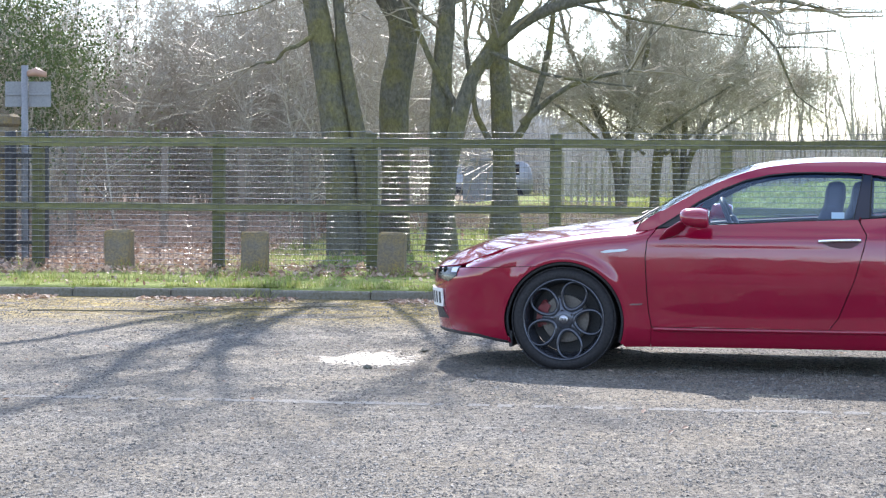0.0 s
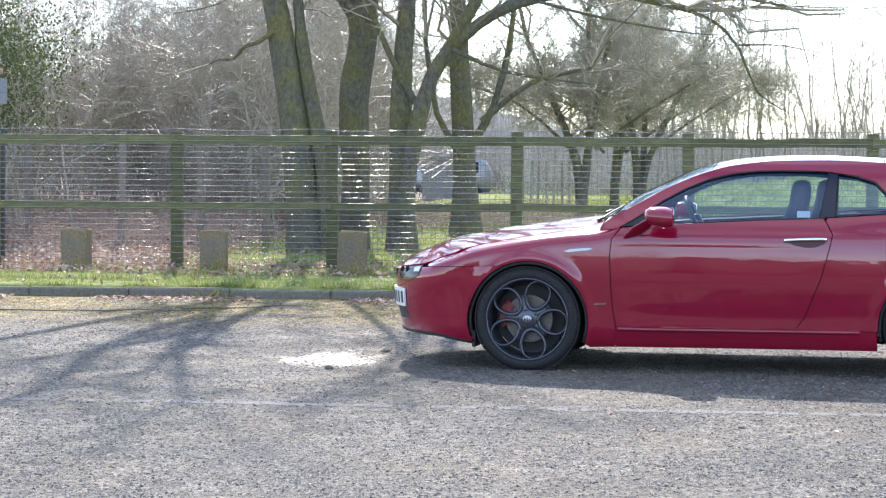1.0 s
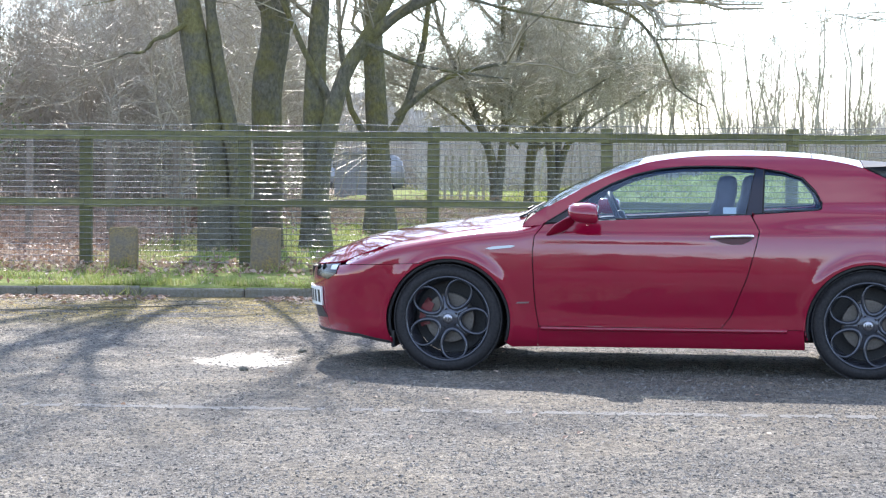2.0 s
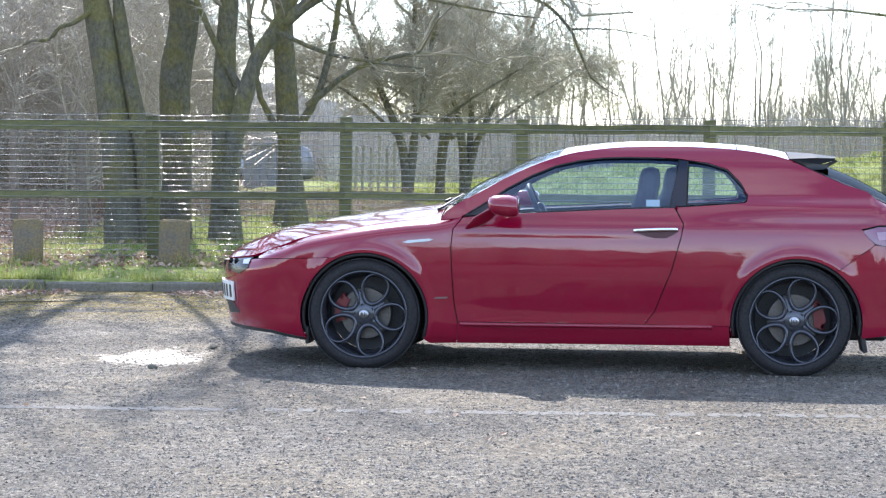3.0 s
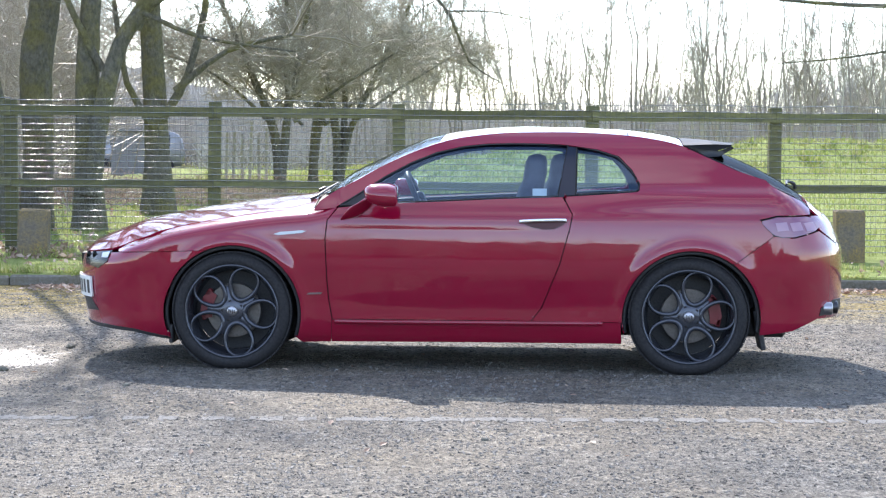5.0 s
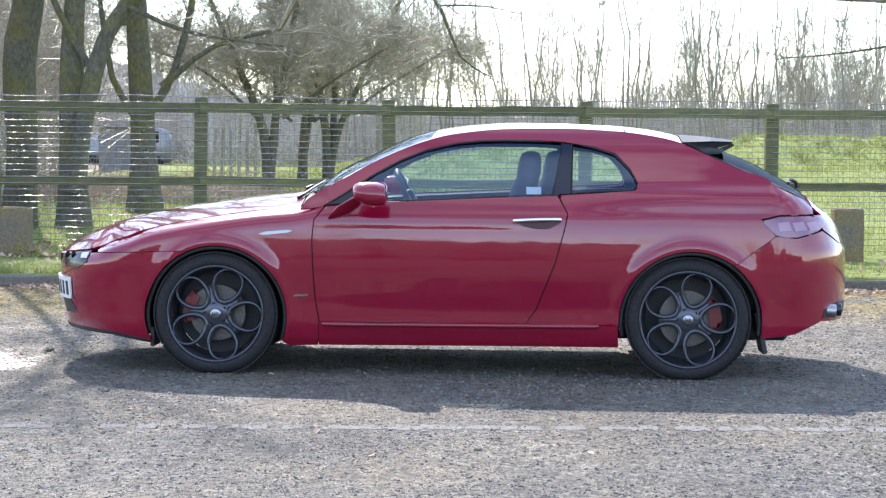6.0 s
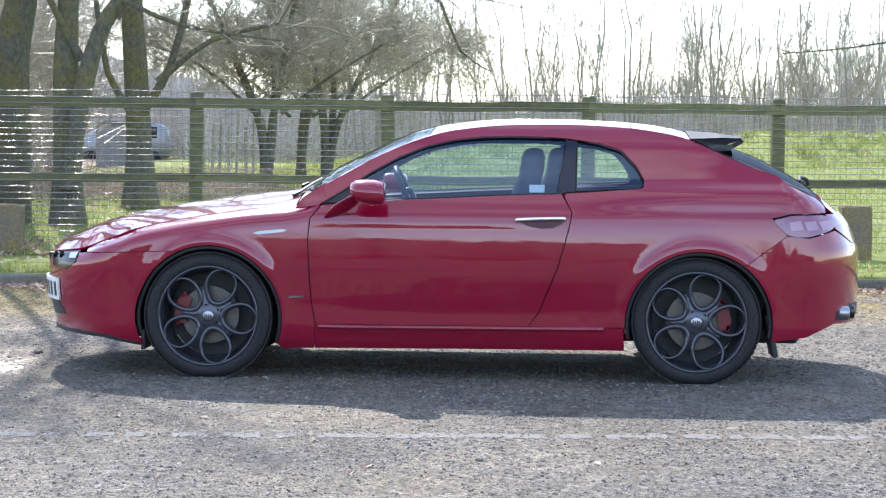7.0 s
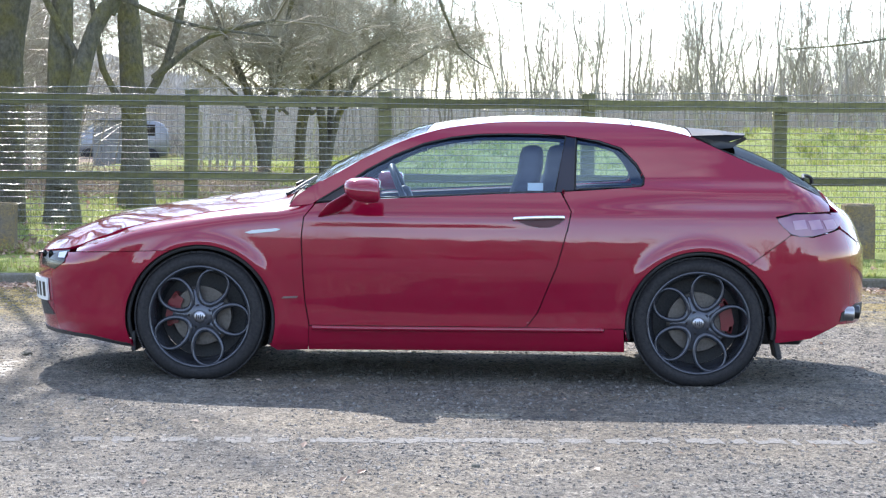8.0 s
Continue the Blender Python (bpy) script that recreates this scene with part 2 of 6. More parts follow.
def park_material():
    mat = material("park_ground", (0.1, 0.16, 0.03), 0.95, spec=0.15)
    n, l = nodes_of(mat)
    v = coords(mat)
    tuft = noise_of(mat, v, 7.0, 6, 0.75)
    broad = noise_of(mat, v, 0.35, 4)
    grass = link_mix(mat, tuft, (0.15, 0.21, 0.045), (0.35, 0.41, 0.125))
    grass = link_mix(mat, broad, grass, (0.34, 0.38, 0.125))
    leafy = link_mix(mat, noise_of(mat, v, 11.0, 6, 0.8), (0.16, 0.115, 0.08), (0.46, 0.35, 0.27))
    # bare leafy soil under the thicket, grass where the ground opens
    sep, band = n.new("ShaderNodeSeparateXYZ"), n.new("ShaderNodeMapRange")
    l.new(v, sep.inputs["Vector"])
    wob = n.new("ShaderNodeMath")
    wob.operation = "MULTIPLY_ADD"
    l.new(noise_of(mat, v, 0.5, 4, 0.6, 0.2, 0.8), wob.inputs[0])
    wob.inputs[1].default_value = 2.2
    l.new(sep.outputs["X"], wob.inputs[2])
    l.new(wob.outputs["Value"], band.inputs["Value"])
    band.inputs["From Min"].default_value, band.inputs["From Max"].default_value = -4.2, -2.6
    far = n.new("ShaderNodeMapRange")
    l.new(sep.outputs["Y"], far.inputs["Value"])
    far.inputs["From Min"].default_value, far.inputs["From Max"].default_value = 20.2, 19.4
    top = n.new("ShaderNodeMath")
    top.operation = "MAXIMUM"
    l.new(band.outputs["Result"], top.inputs[0])
    l.new(far.outputs["Result"], top.inputs[1])
    colour_to(mat, link_mix(mat, top.outputs["Value"], leafy, grass))
    bump_of(mat, tuft, 0.8, 0.06)
    return mat


PARK = park_material()

# ---- building helpers


def part(name, bm, mat, parent=None, label="", smooth=False):
    """Link a bmesh as one mesh object, under a thing or a part where one is given."""
    me = bpy.data.meshes.new(name)
    bm.to_mesh(me)
    bm.free()
    return from_mesh(name, me, mat, parent, label, smooth)


def from_mesh(name, me, mat, parent=None, label="", smooth=False):
    if mat is not None and not me.materials:
        me.materials.append(mat)
    if smooth:
        me.polygons.foreach_set("use_smooth", [True] * len(me.polygons))
    ob = new(name, me)
    if parent is not None:
        ob.parent = parent
    return tagged(ob, label)


def mesh_of(name, verts, faces):
    me = bpy.data.meshes.new(name)
    me.from_pydata([tuple(v) for v in verts], [], faces)
    me.validate()
    me.update()
    return me


def thing(name, label, category, group="", kind="", at=None):
    ob = new(name)
    ob.empty_display_size = 0.1
    if at is not None:
        ob.matrix_world = at
    return tagged(ob, label, category, group, kind)


def box(bm, x0, x1, y0, y1, z0, z1, bevel=0.0, m=None):
    r = bmesh.ops.create_cube(bm, size=1.0)["verts"]
    bmesh.ops.transform(bm, verts=r, matrix=Matrix.Translation(((x0 + x1) / 2, (y0 + y1) / 2, (z0 + z1) / 2)) @ Matrix.Diagonal((x1 - x0, y1 - y0, z1 - z0, 1)))
    if bevel:
        es = list({e for v in r for e in v.link_edges})
        out = bmesh.ops.bevel(bm, geom=es, offset=bevel, segments=1, affect="EDGES")
        r = list({v for f in out["faces"] for v in f.verts} | {v for v in r if v.is_valid})
    if m is not None:
        bmesh.ops.transform(bm, verts=r, matrix=m)
    return r


class Tubes:
    """Collects tapered tubes, blades and leaves as one mesh."""

    def __init__(self):
        self.v, self.f = [], []

    def tube(self, pts, r0, r1, sides=5, flare=0.0):
        pts = [Vector(p) for p in pts]
        n, base = len(pts), len(self.v)
        for i, p in enumerate(pts):
            d = (pts[min(i + 1, n - 1)] - pts[max(i - 1, 0)]).normalized()
            up = Vector((0.31, 0.95, 0.05)) if abs(d.z) > 0.7 else Vector((0, 0, 1))
            a = d.cross(up).normalized()
            b = d.cross(a)
            k = i / (n - 1)
            r = r0 + (r1 - r0) * k + flare * max(0, 1 - k * 5) ** 2
            for s in range(sides):
                w = 2 * math.pi * s / sides
                self.v.append(p + (a * math.cos(w) + b * math.sin(w)) * r)
        for i in range(n - 1):
            for s in range(sides):
                q, s2 = base + i * sides, (s + 1) % sides
                self.f.append((q + s, q + s2, q + sides + s2, q + sides + s))
        self.f.append(tuple(base + (n - 1) * sides + s for s in range(sides)))

    def spike(self, p, q, r):
        """A thin three-sided twig."""
        p, q = Vector(p), Vector(q)
        d = (q - p).normalized()
        a = d.orthogonal().normalized()
        b, n = d.cross(a), len(self.v)
        self.v += [p + a * r, p - a * r * 0.5 + b * r * 0.87, p - a * r * 0.5 - b * r * 0.87, q]
        self.f += [(n, n + 1, n + 3), (n + 1, n + 2, n + 3), (n + 2, n, n + 3)]

    def blade(self, p, lean, h, w, rng):
        a = rng.uniform(0, math.pi)
        s = Vector((math.cos(a) * w, math.sin(a) * w, 0))
        p, n = Vector(p), len(self.v)
        self.v += [p - s, p + s, p + Vector(lean) + Vector((0, 0, h))]
        self.f.append((n, n + 1, n + 2))

    def leaf(self, p, size, rng, tilt=0.5):
        m = Euler((rng.gauss(0, tilt), rng.gauss(0, tilt), rng.uniform(0, 6.3))).to_matrix()
        n = len(self.v)
        for x, y, z in ((-0.5, 0, 0), (0, -0.3, 0.08), (0.5, 0, -0.04), (0, 0.3, 0.08)):
            self.v.append(Vector(p) + m @ Vector((x * size, y * size, z * size)))
        self.f += [(n, n + 1, n + 2), (n, n + 2, n + 3)]

    def mesh(self, name):
        return mesh_of(name, self.v, self.f)


def bend(p, q, sag, rng, n=5, wob=0.06):
    """A crooked line from p to q."""
    p, q = Vector(p), Vector(q)
    size = (q - p).length
    out = []
    for i in range(n + 1):
        k = i / n
        o = Vector((rng.gauss(0, 1), rng.gauss(0, 1), rng.gauss(0, 1))) * wob * size * math.sin(k * math.pi)
        out.append(p.lerp(q, k) + o + Vector((0, 0, sag * math.sin(k * math.pi))))
    return out


def smooth_line(pts, k=3):
    """A rounded line through the points."""
    pts = [Vector(p) for p in pts]
    out = []
    for i in range(len(pts) - 1):
        p0, p1, p2, p3 = pts[max(i - 1, 0)], pts[i], pts[i + 1], pts[min(i + 2, len(pts) - 1)]
        for j in range(k):
            t = j / k
            out.append(0.5 * (2 * p1 + (p2 - p0) * t + (2 * p0 - 5 * p1 + 4 * p2 - p3) * t * t + (3 * p1 - p0 - 3 * p2 + p3) * t ** 3))
    return out + [pts[-1]]


def sprout(tw, pts, r0, r1, rng, depth, count, length, up=0.15, spread=0.9):
    """Side shoots along a line of points, each with its own shoots."""
    n = len(pts)
    for _ in range(count):
        k = rng.uniform(0.15, 1.0)
        i = min(int(k * (n - 1)), n - 2)
        p = pts[i].lerp(pts[i + 1], k * (n - 1) - i)
        d = (pts[i + 1] - pts[i]).normalized()
        side = Vector((rng.gauss(0, 1), rng.gauss(0, 1), rng.gauss(0, 0.8)))
        way = (d * 0.7 + side.normalized() * spread + Vector((0, 0, up))).normalized()
        size = length * rng.uniform(0.5, 1.2) * (1.15 - 0.5 * k)
        r = max(0.0035, (r0 + (r1 - r0) * k) * 0.55)
        q = p + way * size
        if depth <= 0:
            tw.spike(p, q, r)
            continue
        line = bend(p, q, rng.uniform(-0.03, 0.07) * size, rng, 3, 0.07)
        tw.tube(line, r, r * 0.35, 3 if r < 0.02 else 5)
        sprout(tw, line, r, r * 0.35, rng, depth - 1, max(3, int(count * 0.75)), size * 0.55, up, spread)


# ---- the lie of the land


def lift(x, y):
    """Height of the ground."""
    if y < 13.9:
        z = 0.0
    elif y < 17.42:
        z = 0.1 * (y - 13.9) / 3.52
    elif y < 20.4:
        z = 0.185 + 0.014 * (y - 17.42)
    elif y < 33:
        z = 0.226 + 0.019 * (y - 20.4)
    else:
        z = 0.465 + 0.15 * (1 - math.exp(-(y - 33) / 20))
    if y > 17.5:
        z += 0.02 * noise.noise((x * 0.9, y * 0.9, 0.3)) * min(1, (y - 17.5))
    if 32 < y < 43:
        z += 0.24 * math.exp(-((y - 37.6) / 1.3) ** 2) * np.interp(x, (1, 4, 8, 20), (0, 0.55, 1.0, 0.9)) * (1 + 0.6 * noise.noise((x * 0.6, y * 0.4, 9.0)))
    if y > 30:
        ridge = math.exp(-((y - 44) / 4.0) ** 2)
        z += ridge * (np.interp(x, (-0.5, 2, 4.8, 8, 9.2, 11, 16, 26), (0, 0.33, 0.63, 0.68, 0.88, 0.84, 0.75, 0.3)) + 0.07 * noise.noise((x * 0.9, y * 0.5, 5.0)))
        z += ridge * (0.15 * noise.noise((x * 1.7, y * 1.2, 2.0)) + 0.11 * noise.noise((x * 4.0, y * 2.0, 8.0)))
    return z


def ground_sheet():
    xs = [-1500, -500, -200, -90, -50] + list(np.arange(-30, -12, 1.0)) + list(np.arange(-12, 18, 0.25)) + list(np.arange(18, 30.01, 1.0)) + [50, 90, 200, 500, 1500]
    ys = [-600, -150, -40, 0, 10, 13.9, 17.41, 17.47] + list(np.arange(17.8, 60.1, 0.35)) + [70, 90, 140, 300, 800, 2500]
    verts, faces = [], []
    for y in ys:
        for x in xs:
            verts.append((x, y, lift(x, y) - (0.07 if y < 17.42 else 0)))
    w = len(xs)
    for j in range(len(ys) - 1):
        for i in range(w - 1):
            q = j * w + i
            faces.append((q, q + 1, q + w + 1, q + w))
    return tagged(from_mesh("ground", mesh_of("ground", verts, faces), PARK, smooth=True), "grassy park ground with leafy soil under bare trees", "ground", kind="structure")


ground_sheet()


def car_park():
    xs, ys = list(np.arange(-40, 40.1, 1.0)), [-40, -20, -8, 0, 4, 6, 8, 10, 12, 13.9, 15, 16.2, 17.41]
    verts = [(x, y, lift(x, y)) for y in ys for x in xs]
    w = len(xs)
    faces = [(j * w + i, j * w + i + 1, j * w + w + i + 1, j * w + w + i) for j in range(len(ys) - 1) for i in range(w - 1)]
    return tagged(from_mesh("car_park_surface", mesh_of("car_park_surface", verts, faces), ASPHALT), "worn grey asphalt car park with loose chippings", "asphalt", kind="structure")


car_park()

# ---- the fence: timber posts, two rails, welded wire
POSTS = [-12.0, -10.2, -8.4, -6.49, -4.55, -2.92, -1.03, 0.73, 2.55, 4.32, 6.1, 7.9, 9.7]
FENCE_Y = 20.4


def build_fence():
    fence = thing("fence", "algae-green timber post and rail fence with wire mesh", "fence")
    rng = random.Random(4)
    for x in POSTS:
        bm = bmesh.new()
        box(bm, -0.06, 0.06, -0.05, 0.05, -0.02, 1.64 - 0.2 + rng.uniform(-0.015, 0.01), 0.008)
        ob = part("post", bm, FENCE_WOOD, fence)
        ob.matrix_world = pose(x, FENCE_Y, 0.2, rng.gauss(0, 0.4), rng.gauss(0, 0.4), 0)
    for i in range(len(POSTS) - 1):
        x0, x1 = POSTS[i], POSTS[i + 1]
        for z, h, lean in ((1.545, 0.088, rng.gauss(0, 0.2)), (0.868, 0.082, rng.gauss(0, 0.35))):
            bm = bmesh.new()
            n = 6
            half = (x1 - x0) / 2 - 0.002
            rings = []
            for k in range(n + 1):
                u = -half + 2 * half * k / n
                dz = 0.006 * math.sin(k * 1.7 + i) * math.sin(math.pi * k / n)
                rings.append([bm.verts.new((u, a, b + dz)) for a, b in ((-0.019, -h / 2), (0.019, -h / 2), (0.019, h / 2), (-0.019, h / 2))])
            for a, b in zip(rings, rings[1:]):
                for s in range(4):
                    bm.faces.new((a[s], a[(s + 1) % 4], b[(s + 1) % 4], b[s]))
            bm.faces.new(rings[0][::-1]), bm.faces.new(rings[-1])
            bmesh.ops.recalc_face_normals(bm, faces=bm.faces)
            ob = part("rail", bm, FENCE_WOOD, fence)
            ob.matrix_world = pose((x0 + x1) / 2, FENCE_Y - 0.058, z, 0, lean, 0)
        # wire mesh of this bay, stapled to the front of the rails
        tw, wires = Tubes(), Tubes()
        yw = FENCE_Y - 0.082
        zs = np.arange(0.265, 1.67, 0.0578)
        for j, z in enumerate(zs):
            top = j == len(zs) - 1
            line = [Vector((x0 + (x1 - x0) * k / 5, yw + 0.0004 * math.sin(k * 1.1 + j), z + 0.0012 * math.sin(j * 1.3 + k + i) + (0.01 * math.sin(k * 1.4 + i * 2) if top else 0))) for k in range(6)]
            # thicker than real wire, to stand in for the spread of the sun glint
            wires.tube(line, 0.0034, 0.0034, 12)
        for x in np.arange(x0 + 0.025, x1, 0.05):
            tw.tube([(x, yw + 0.004, 0.24), (x + rng.gauss(0, 0.004), yw + 0.004, 0.95), (x, yw + 0.004, 1.665)], 0.0015, 0.0015, 3)
        tagged(from_mesh("line_wire", wires.mesh("line_wire"), WIRE, fence, "horizontal fence wires, thickened to widen their sun glint", smooth=True), kind="stuff")
        tagged(from_mesh("wire_mesh", tw.mesh("wire_mesh"), GLINTLESS_WIRE, fence, "galvanised welded wire mesh"), kind="stuff")


build_fence()


def build_kerb():
    kerb = thing("kerb", "row of weathered concrete kerb stones", "kerb", kind="structure")
    bm = bmesh.new()
    box(bm, 0, 0.908, 0, 0.125, -0.2, 0.178, 0.014)
    me = bpy.data.meshes.new("kerb_stone")
    bm.to_mesh(me), bm.free()
    rng = random.Random(7)
    for i in range(32):
        ob = from_mesh("kerb_stone", me, KERB, kerb)
        ob.matrix_world = pose(-14.4 + i * 0.915, 17.4 + rng.gauss(0, 0.004), rng.gauss(0, 0.004), 0, rng.gauss(0, 0.15), rng.gauss(0, 0.2))


build_kerb()


def build_stubs():
    rng = random.Random(9)
    spots = ((-5.53, 20.1, 0.63), (-4.06, 19.9, 0.63), (-2.63, 19.72, 0.64), (4.88, 19.7, 0.69), (-7.4, 20.0, 0.63), (6.4, 19.7, 0.68))
    for x, y, top in spots:
        bm = bmesh.new()
        box(bm, -0.135, 0.135, -0.11, 0.11, -0.15, top - 0.22, 0.02)
        bmesh.ops.subdivide_edges(bm, edges=bm.edges[:], cuts=2, use_grid_fill=True)
        for v in bm.verts:
            v.co += Vector((rng.gauss(0, 0.003), rng.gauss(0, 0.003), rng.gauss(0, 0.003)))
        ob = part("concrete_bollard", bm, STUB)
        ob.matrix_world = pose(x, y, 0.22, rng.gauss(0, 1), rng.gauss(0, 1), rng.gauss(0, 3))
        tagged(ob, "squat square concrete bollard with yellow lichen", "bollard", "bollards along the verge")


build_stubs()

# ---- the car: a deep red coupe; x from the front hub to the back, y from the near side across, z up


def curve(*pts):
    """A smooth function through points, flat beyond its ends."""
    xs, ys = [p[0] for p in pts], [p[1] for p in pts]
    n = len(xs)
    d = [(ys[i + 1] - ys[i]) / (xs[i + 1] - xs[i]) for i in range(n - 1)]
    m = [d[0]] + [0.0 if d[i - 1] * d[i] <= 0 else 2 * d[i - 1] * d[i] / (d[i - 1] + d[i]) for i in range(1, n - 1)] + [d[-1]]

    def at(x):
        if x <= xs[0]:
            return ys[0]
        if x >= xs[-1]:
            return ys[-1]
        i = max(k for k in range(n - 1) if xs[k] <= x)
        h = xs[i + 1] - xs[i]
        t = (x - xs[i]) / h
        return (2 * t ** 3 - 3 * t * t + 1) * ys[i] + (t ** 3 - 2 * t * t + t) * h * m[i] + (-2 * t ** 3 + 3 * t * t) * ys[i + 1] + (t ** 3 - t * t) * h * m[i + 1]
    return at


def ramp01(a, b, x):
    t = min(1, max(0, (x - a) / (b - a)))
    return t * t * (3 - 2 * t)


MID = 0.885
FRONT, BACK, WRAP = -0.35, 2.95, 0.9
nose_at = curve((0.15, -0.92), (0.2, -0.945), (0.3, -0.972), (0.4, -0.988), (0.49, -0.994), (0.58, -0.985), (0.63, -0.965), (0.68, -0.915), (0.75, -0.75))
tail_at = curve((0.2, 3.30), (0.26, 3.39), (0.32, 3.445), (0.49, 3.456), (0.67, 3.452), (0.73, 3.432), (0.84, 3.383), (0.9, 3.325), (1.02, 3.172), (1.11, 3.02), (1.2, 2.96))
half_width = curve((-0.35, 0.882), (0.0, 0.905), (0.5, 0.9), (1.3, 0.9), (2.0, 0.905), (2.53, 0.915), (2.95, 0.887))
inset_at = curve((0.14, 0.085), (0.2, 0.05), (0.28, 0.034), (0.36, 0.03), (0.45, 0.018), (0.6, 0.0), (0.72, 0.004), (0.8, 0.010), (0.855, 0.018), (0.88, 0.032), (0.93, 0.058), (0.98, 0.088), (1.05, 0.132), (1.15, 0.198), (1.25, 0.272), (1.33, 0.36), (1.38, 0.46))
fender_top = curve((-1.0, 0.60), (-0.93, 0.622), (-0.8, 0.64), (-0.73, 0.648), (-0.67, 0.664), (-0.6, 0.692), (-0.5, 0.727), (-0.42, 0.758), (-0.18, 0.813), (0.05, 0.853), (0.22, 0.876), (0.53, 0.905))
edge_at = curve((-1.0, 0.598), (-0.93, 0.622), (-0.8, 0.642), (-0.73, 0.650), (-0.67, 0.666), (-0.6, 0.694), (-0.5, 0.729), (-0.42, 0.760), (-0.18, 0.814), (0.05, 0.854), (0.22, 0.877), (0.5, 0.905), (0.568, 0.985), (0.684, 1.055), (0.83, 1.138), (0.975, 1.207), (1.12, 1.262), (1.266, 1.298), (1.557, 1.328), (1.847, 1.333), (2.137, 1.322), (2.369, 1.292), (2.52, 1.252), (2.62, 1.205), (2.8, 1.125), (3.0, 1.035), (3.15, 0.965), (3.22, 0.91), (3.3, 0.85))
crown_at = curve((-1.0, 0.60), (-0.973, 0.622), (-0.911, 0.679), (-0.756, 0.749), (-0.601, 0.806), (-0.384, 0.855), (-0.137, 0.898), (0.141, 0.938), (0.434, 0.981), (0.633, 1.106), (0.786, 1.181), (0.938, 1.254), (1.076, 1.304), (1.244, 1.339), (1.397, 1.356), (1.641, 1.367), (1.855, 1.366), (2.19, 1.352), (2.45, 1.318), (2.62, 1.27), (2.72, 1.235), (2.861, 1.183), (3.014, 1.109), (3.167, 1.019), (3.321, 0.899), (3.383, 0.839))
WHEELS = ((0.004, 0.308), (2.540, 0.305))
ARCH = 0.382


def side(u, z):
    """A point of the near flank; past the ends u runs round the corner to the middle of the car."""
    ins = inset_at(z)
    if u < 0.6:
        top = fender_top(max(u, -0.67))
        ins += 0.15 * min(1.0, max(0.0, (z - (top - 0.11)) / 0.11)) ** 4.2 * ramp01(0.6, 0.35, u)
    for wx, wz in WHEELS:
        r = math.hypot(u - wx, z - wz)
        ins -= 0.011 * math.exp(-((r - 0.398) / 0.035) ** 2)
    if 0.4 < u < 2.2:
        ins -= 0.017 * math.exp(-((z - 0.268) / 0.012) ** 2) * ramp01(0.5, 0.75, u) * ramp01(2.08, 1.9, u)
        ins += 0.004 * math.exp(-((z - 0.34) / 0.06) ** 2) * ramp01(0.6, 0.9, u) * ramp01(1.9, 1.5, u)
    # a soft crease along the flank, and the shoulder over the rear wheel
    ins += 0.0016 * ramp01(0.808, 0.797, z) * ramp01(0.40, 0.62, u) * ramp01(1.9, 1.5, u)
    if u > 1.5:
        ins += 0.0018 * ramp01(0.914, 0.902, z) * ramp01(1.95, 2.2, u) * ramp01(3.0, 2.8, u)
        ins -= 0.034 * ramp01(1.75, 2.6, u) * ramp01(0.84, 0.985, z) * ramp01(1.05, 0.985, z)
    if u < FRONT:
        th = min(1.0, (FRONT - u) / WRAP) * math.pi / 2
        w = (half_width(FRONT) - ins) * max(0.0, math.cos(th)) ** 0.95
        x = FRONT + (nose_at(z) - FRONT) * math.sin(th) ** 0.95
    elif u > BACK:
        th = min(1.0, (u - BACK) / WRAP) * math.pi / 2
        w = (half_width(BACK) - ins) * max(0.0, math.cos(th)) ** 0.8
        x = BACK + (tail_at(z) - BACK) * math.sin(th) ** 0.95
    else:
        w, x = half_width(u) - ins, u
    return Vector((x, MID - w, z))


def along(x, z):
    """The u of the flank at a given x."""
    if FRONT <= x <= BACK:
        return x
    end, base, sgn = (nose_at(z), FRONT, -1) if x < FRONT else (tail_at(z), BACK, 1)
    k = min(1.0, max(0.0, (x - base) / (end - base)))
    return base + sgn * WRAP * math.asin(k ** (1 / 0.95)) / (math.pi / 2)


def over(x, f):
    """A point of the upper skin: bonnet, screens and roof; f runs from -1 on the near edge to 1."""
    ze, zc = edge_at(x), crown_at(x)
    w = MID - side(along(x, ze), ze).y
    return Vector((x, MID + f * w, ze + (zc - ze) * (1 - abs(f) ** (2.2 - 0.55 * ramp01(0.6, 0.3, x) * ramp01(-0.75, -0.3, x)))))


def clip(poly, axis, at, keep_more):
    out = []
    for i, p in enumerate(poly):
        q = poly[(i + 1) % len(poly)]
        a, b = p[axis] - at, q[axis] - at
        if not keep_more:
            a, b = -a, -b
        if a >= 0:
            out.append(p)
        if (a > 0 > b) or (a < 0 < b):
            t = a / (a - b)
            out.append((p[0] + (q[0] - p[0]) * t, p[1] + (q[1] - p[1]) * t))
    return out


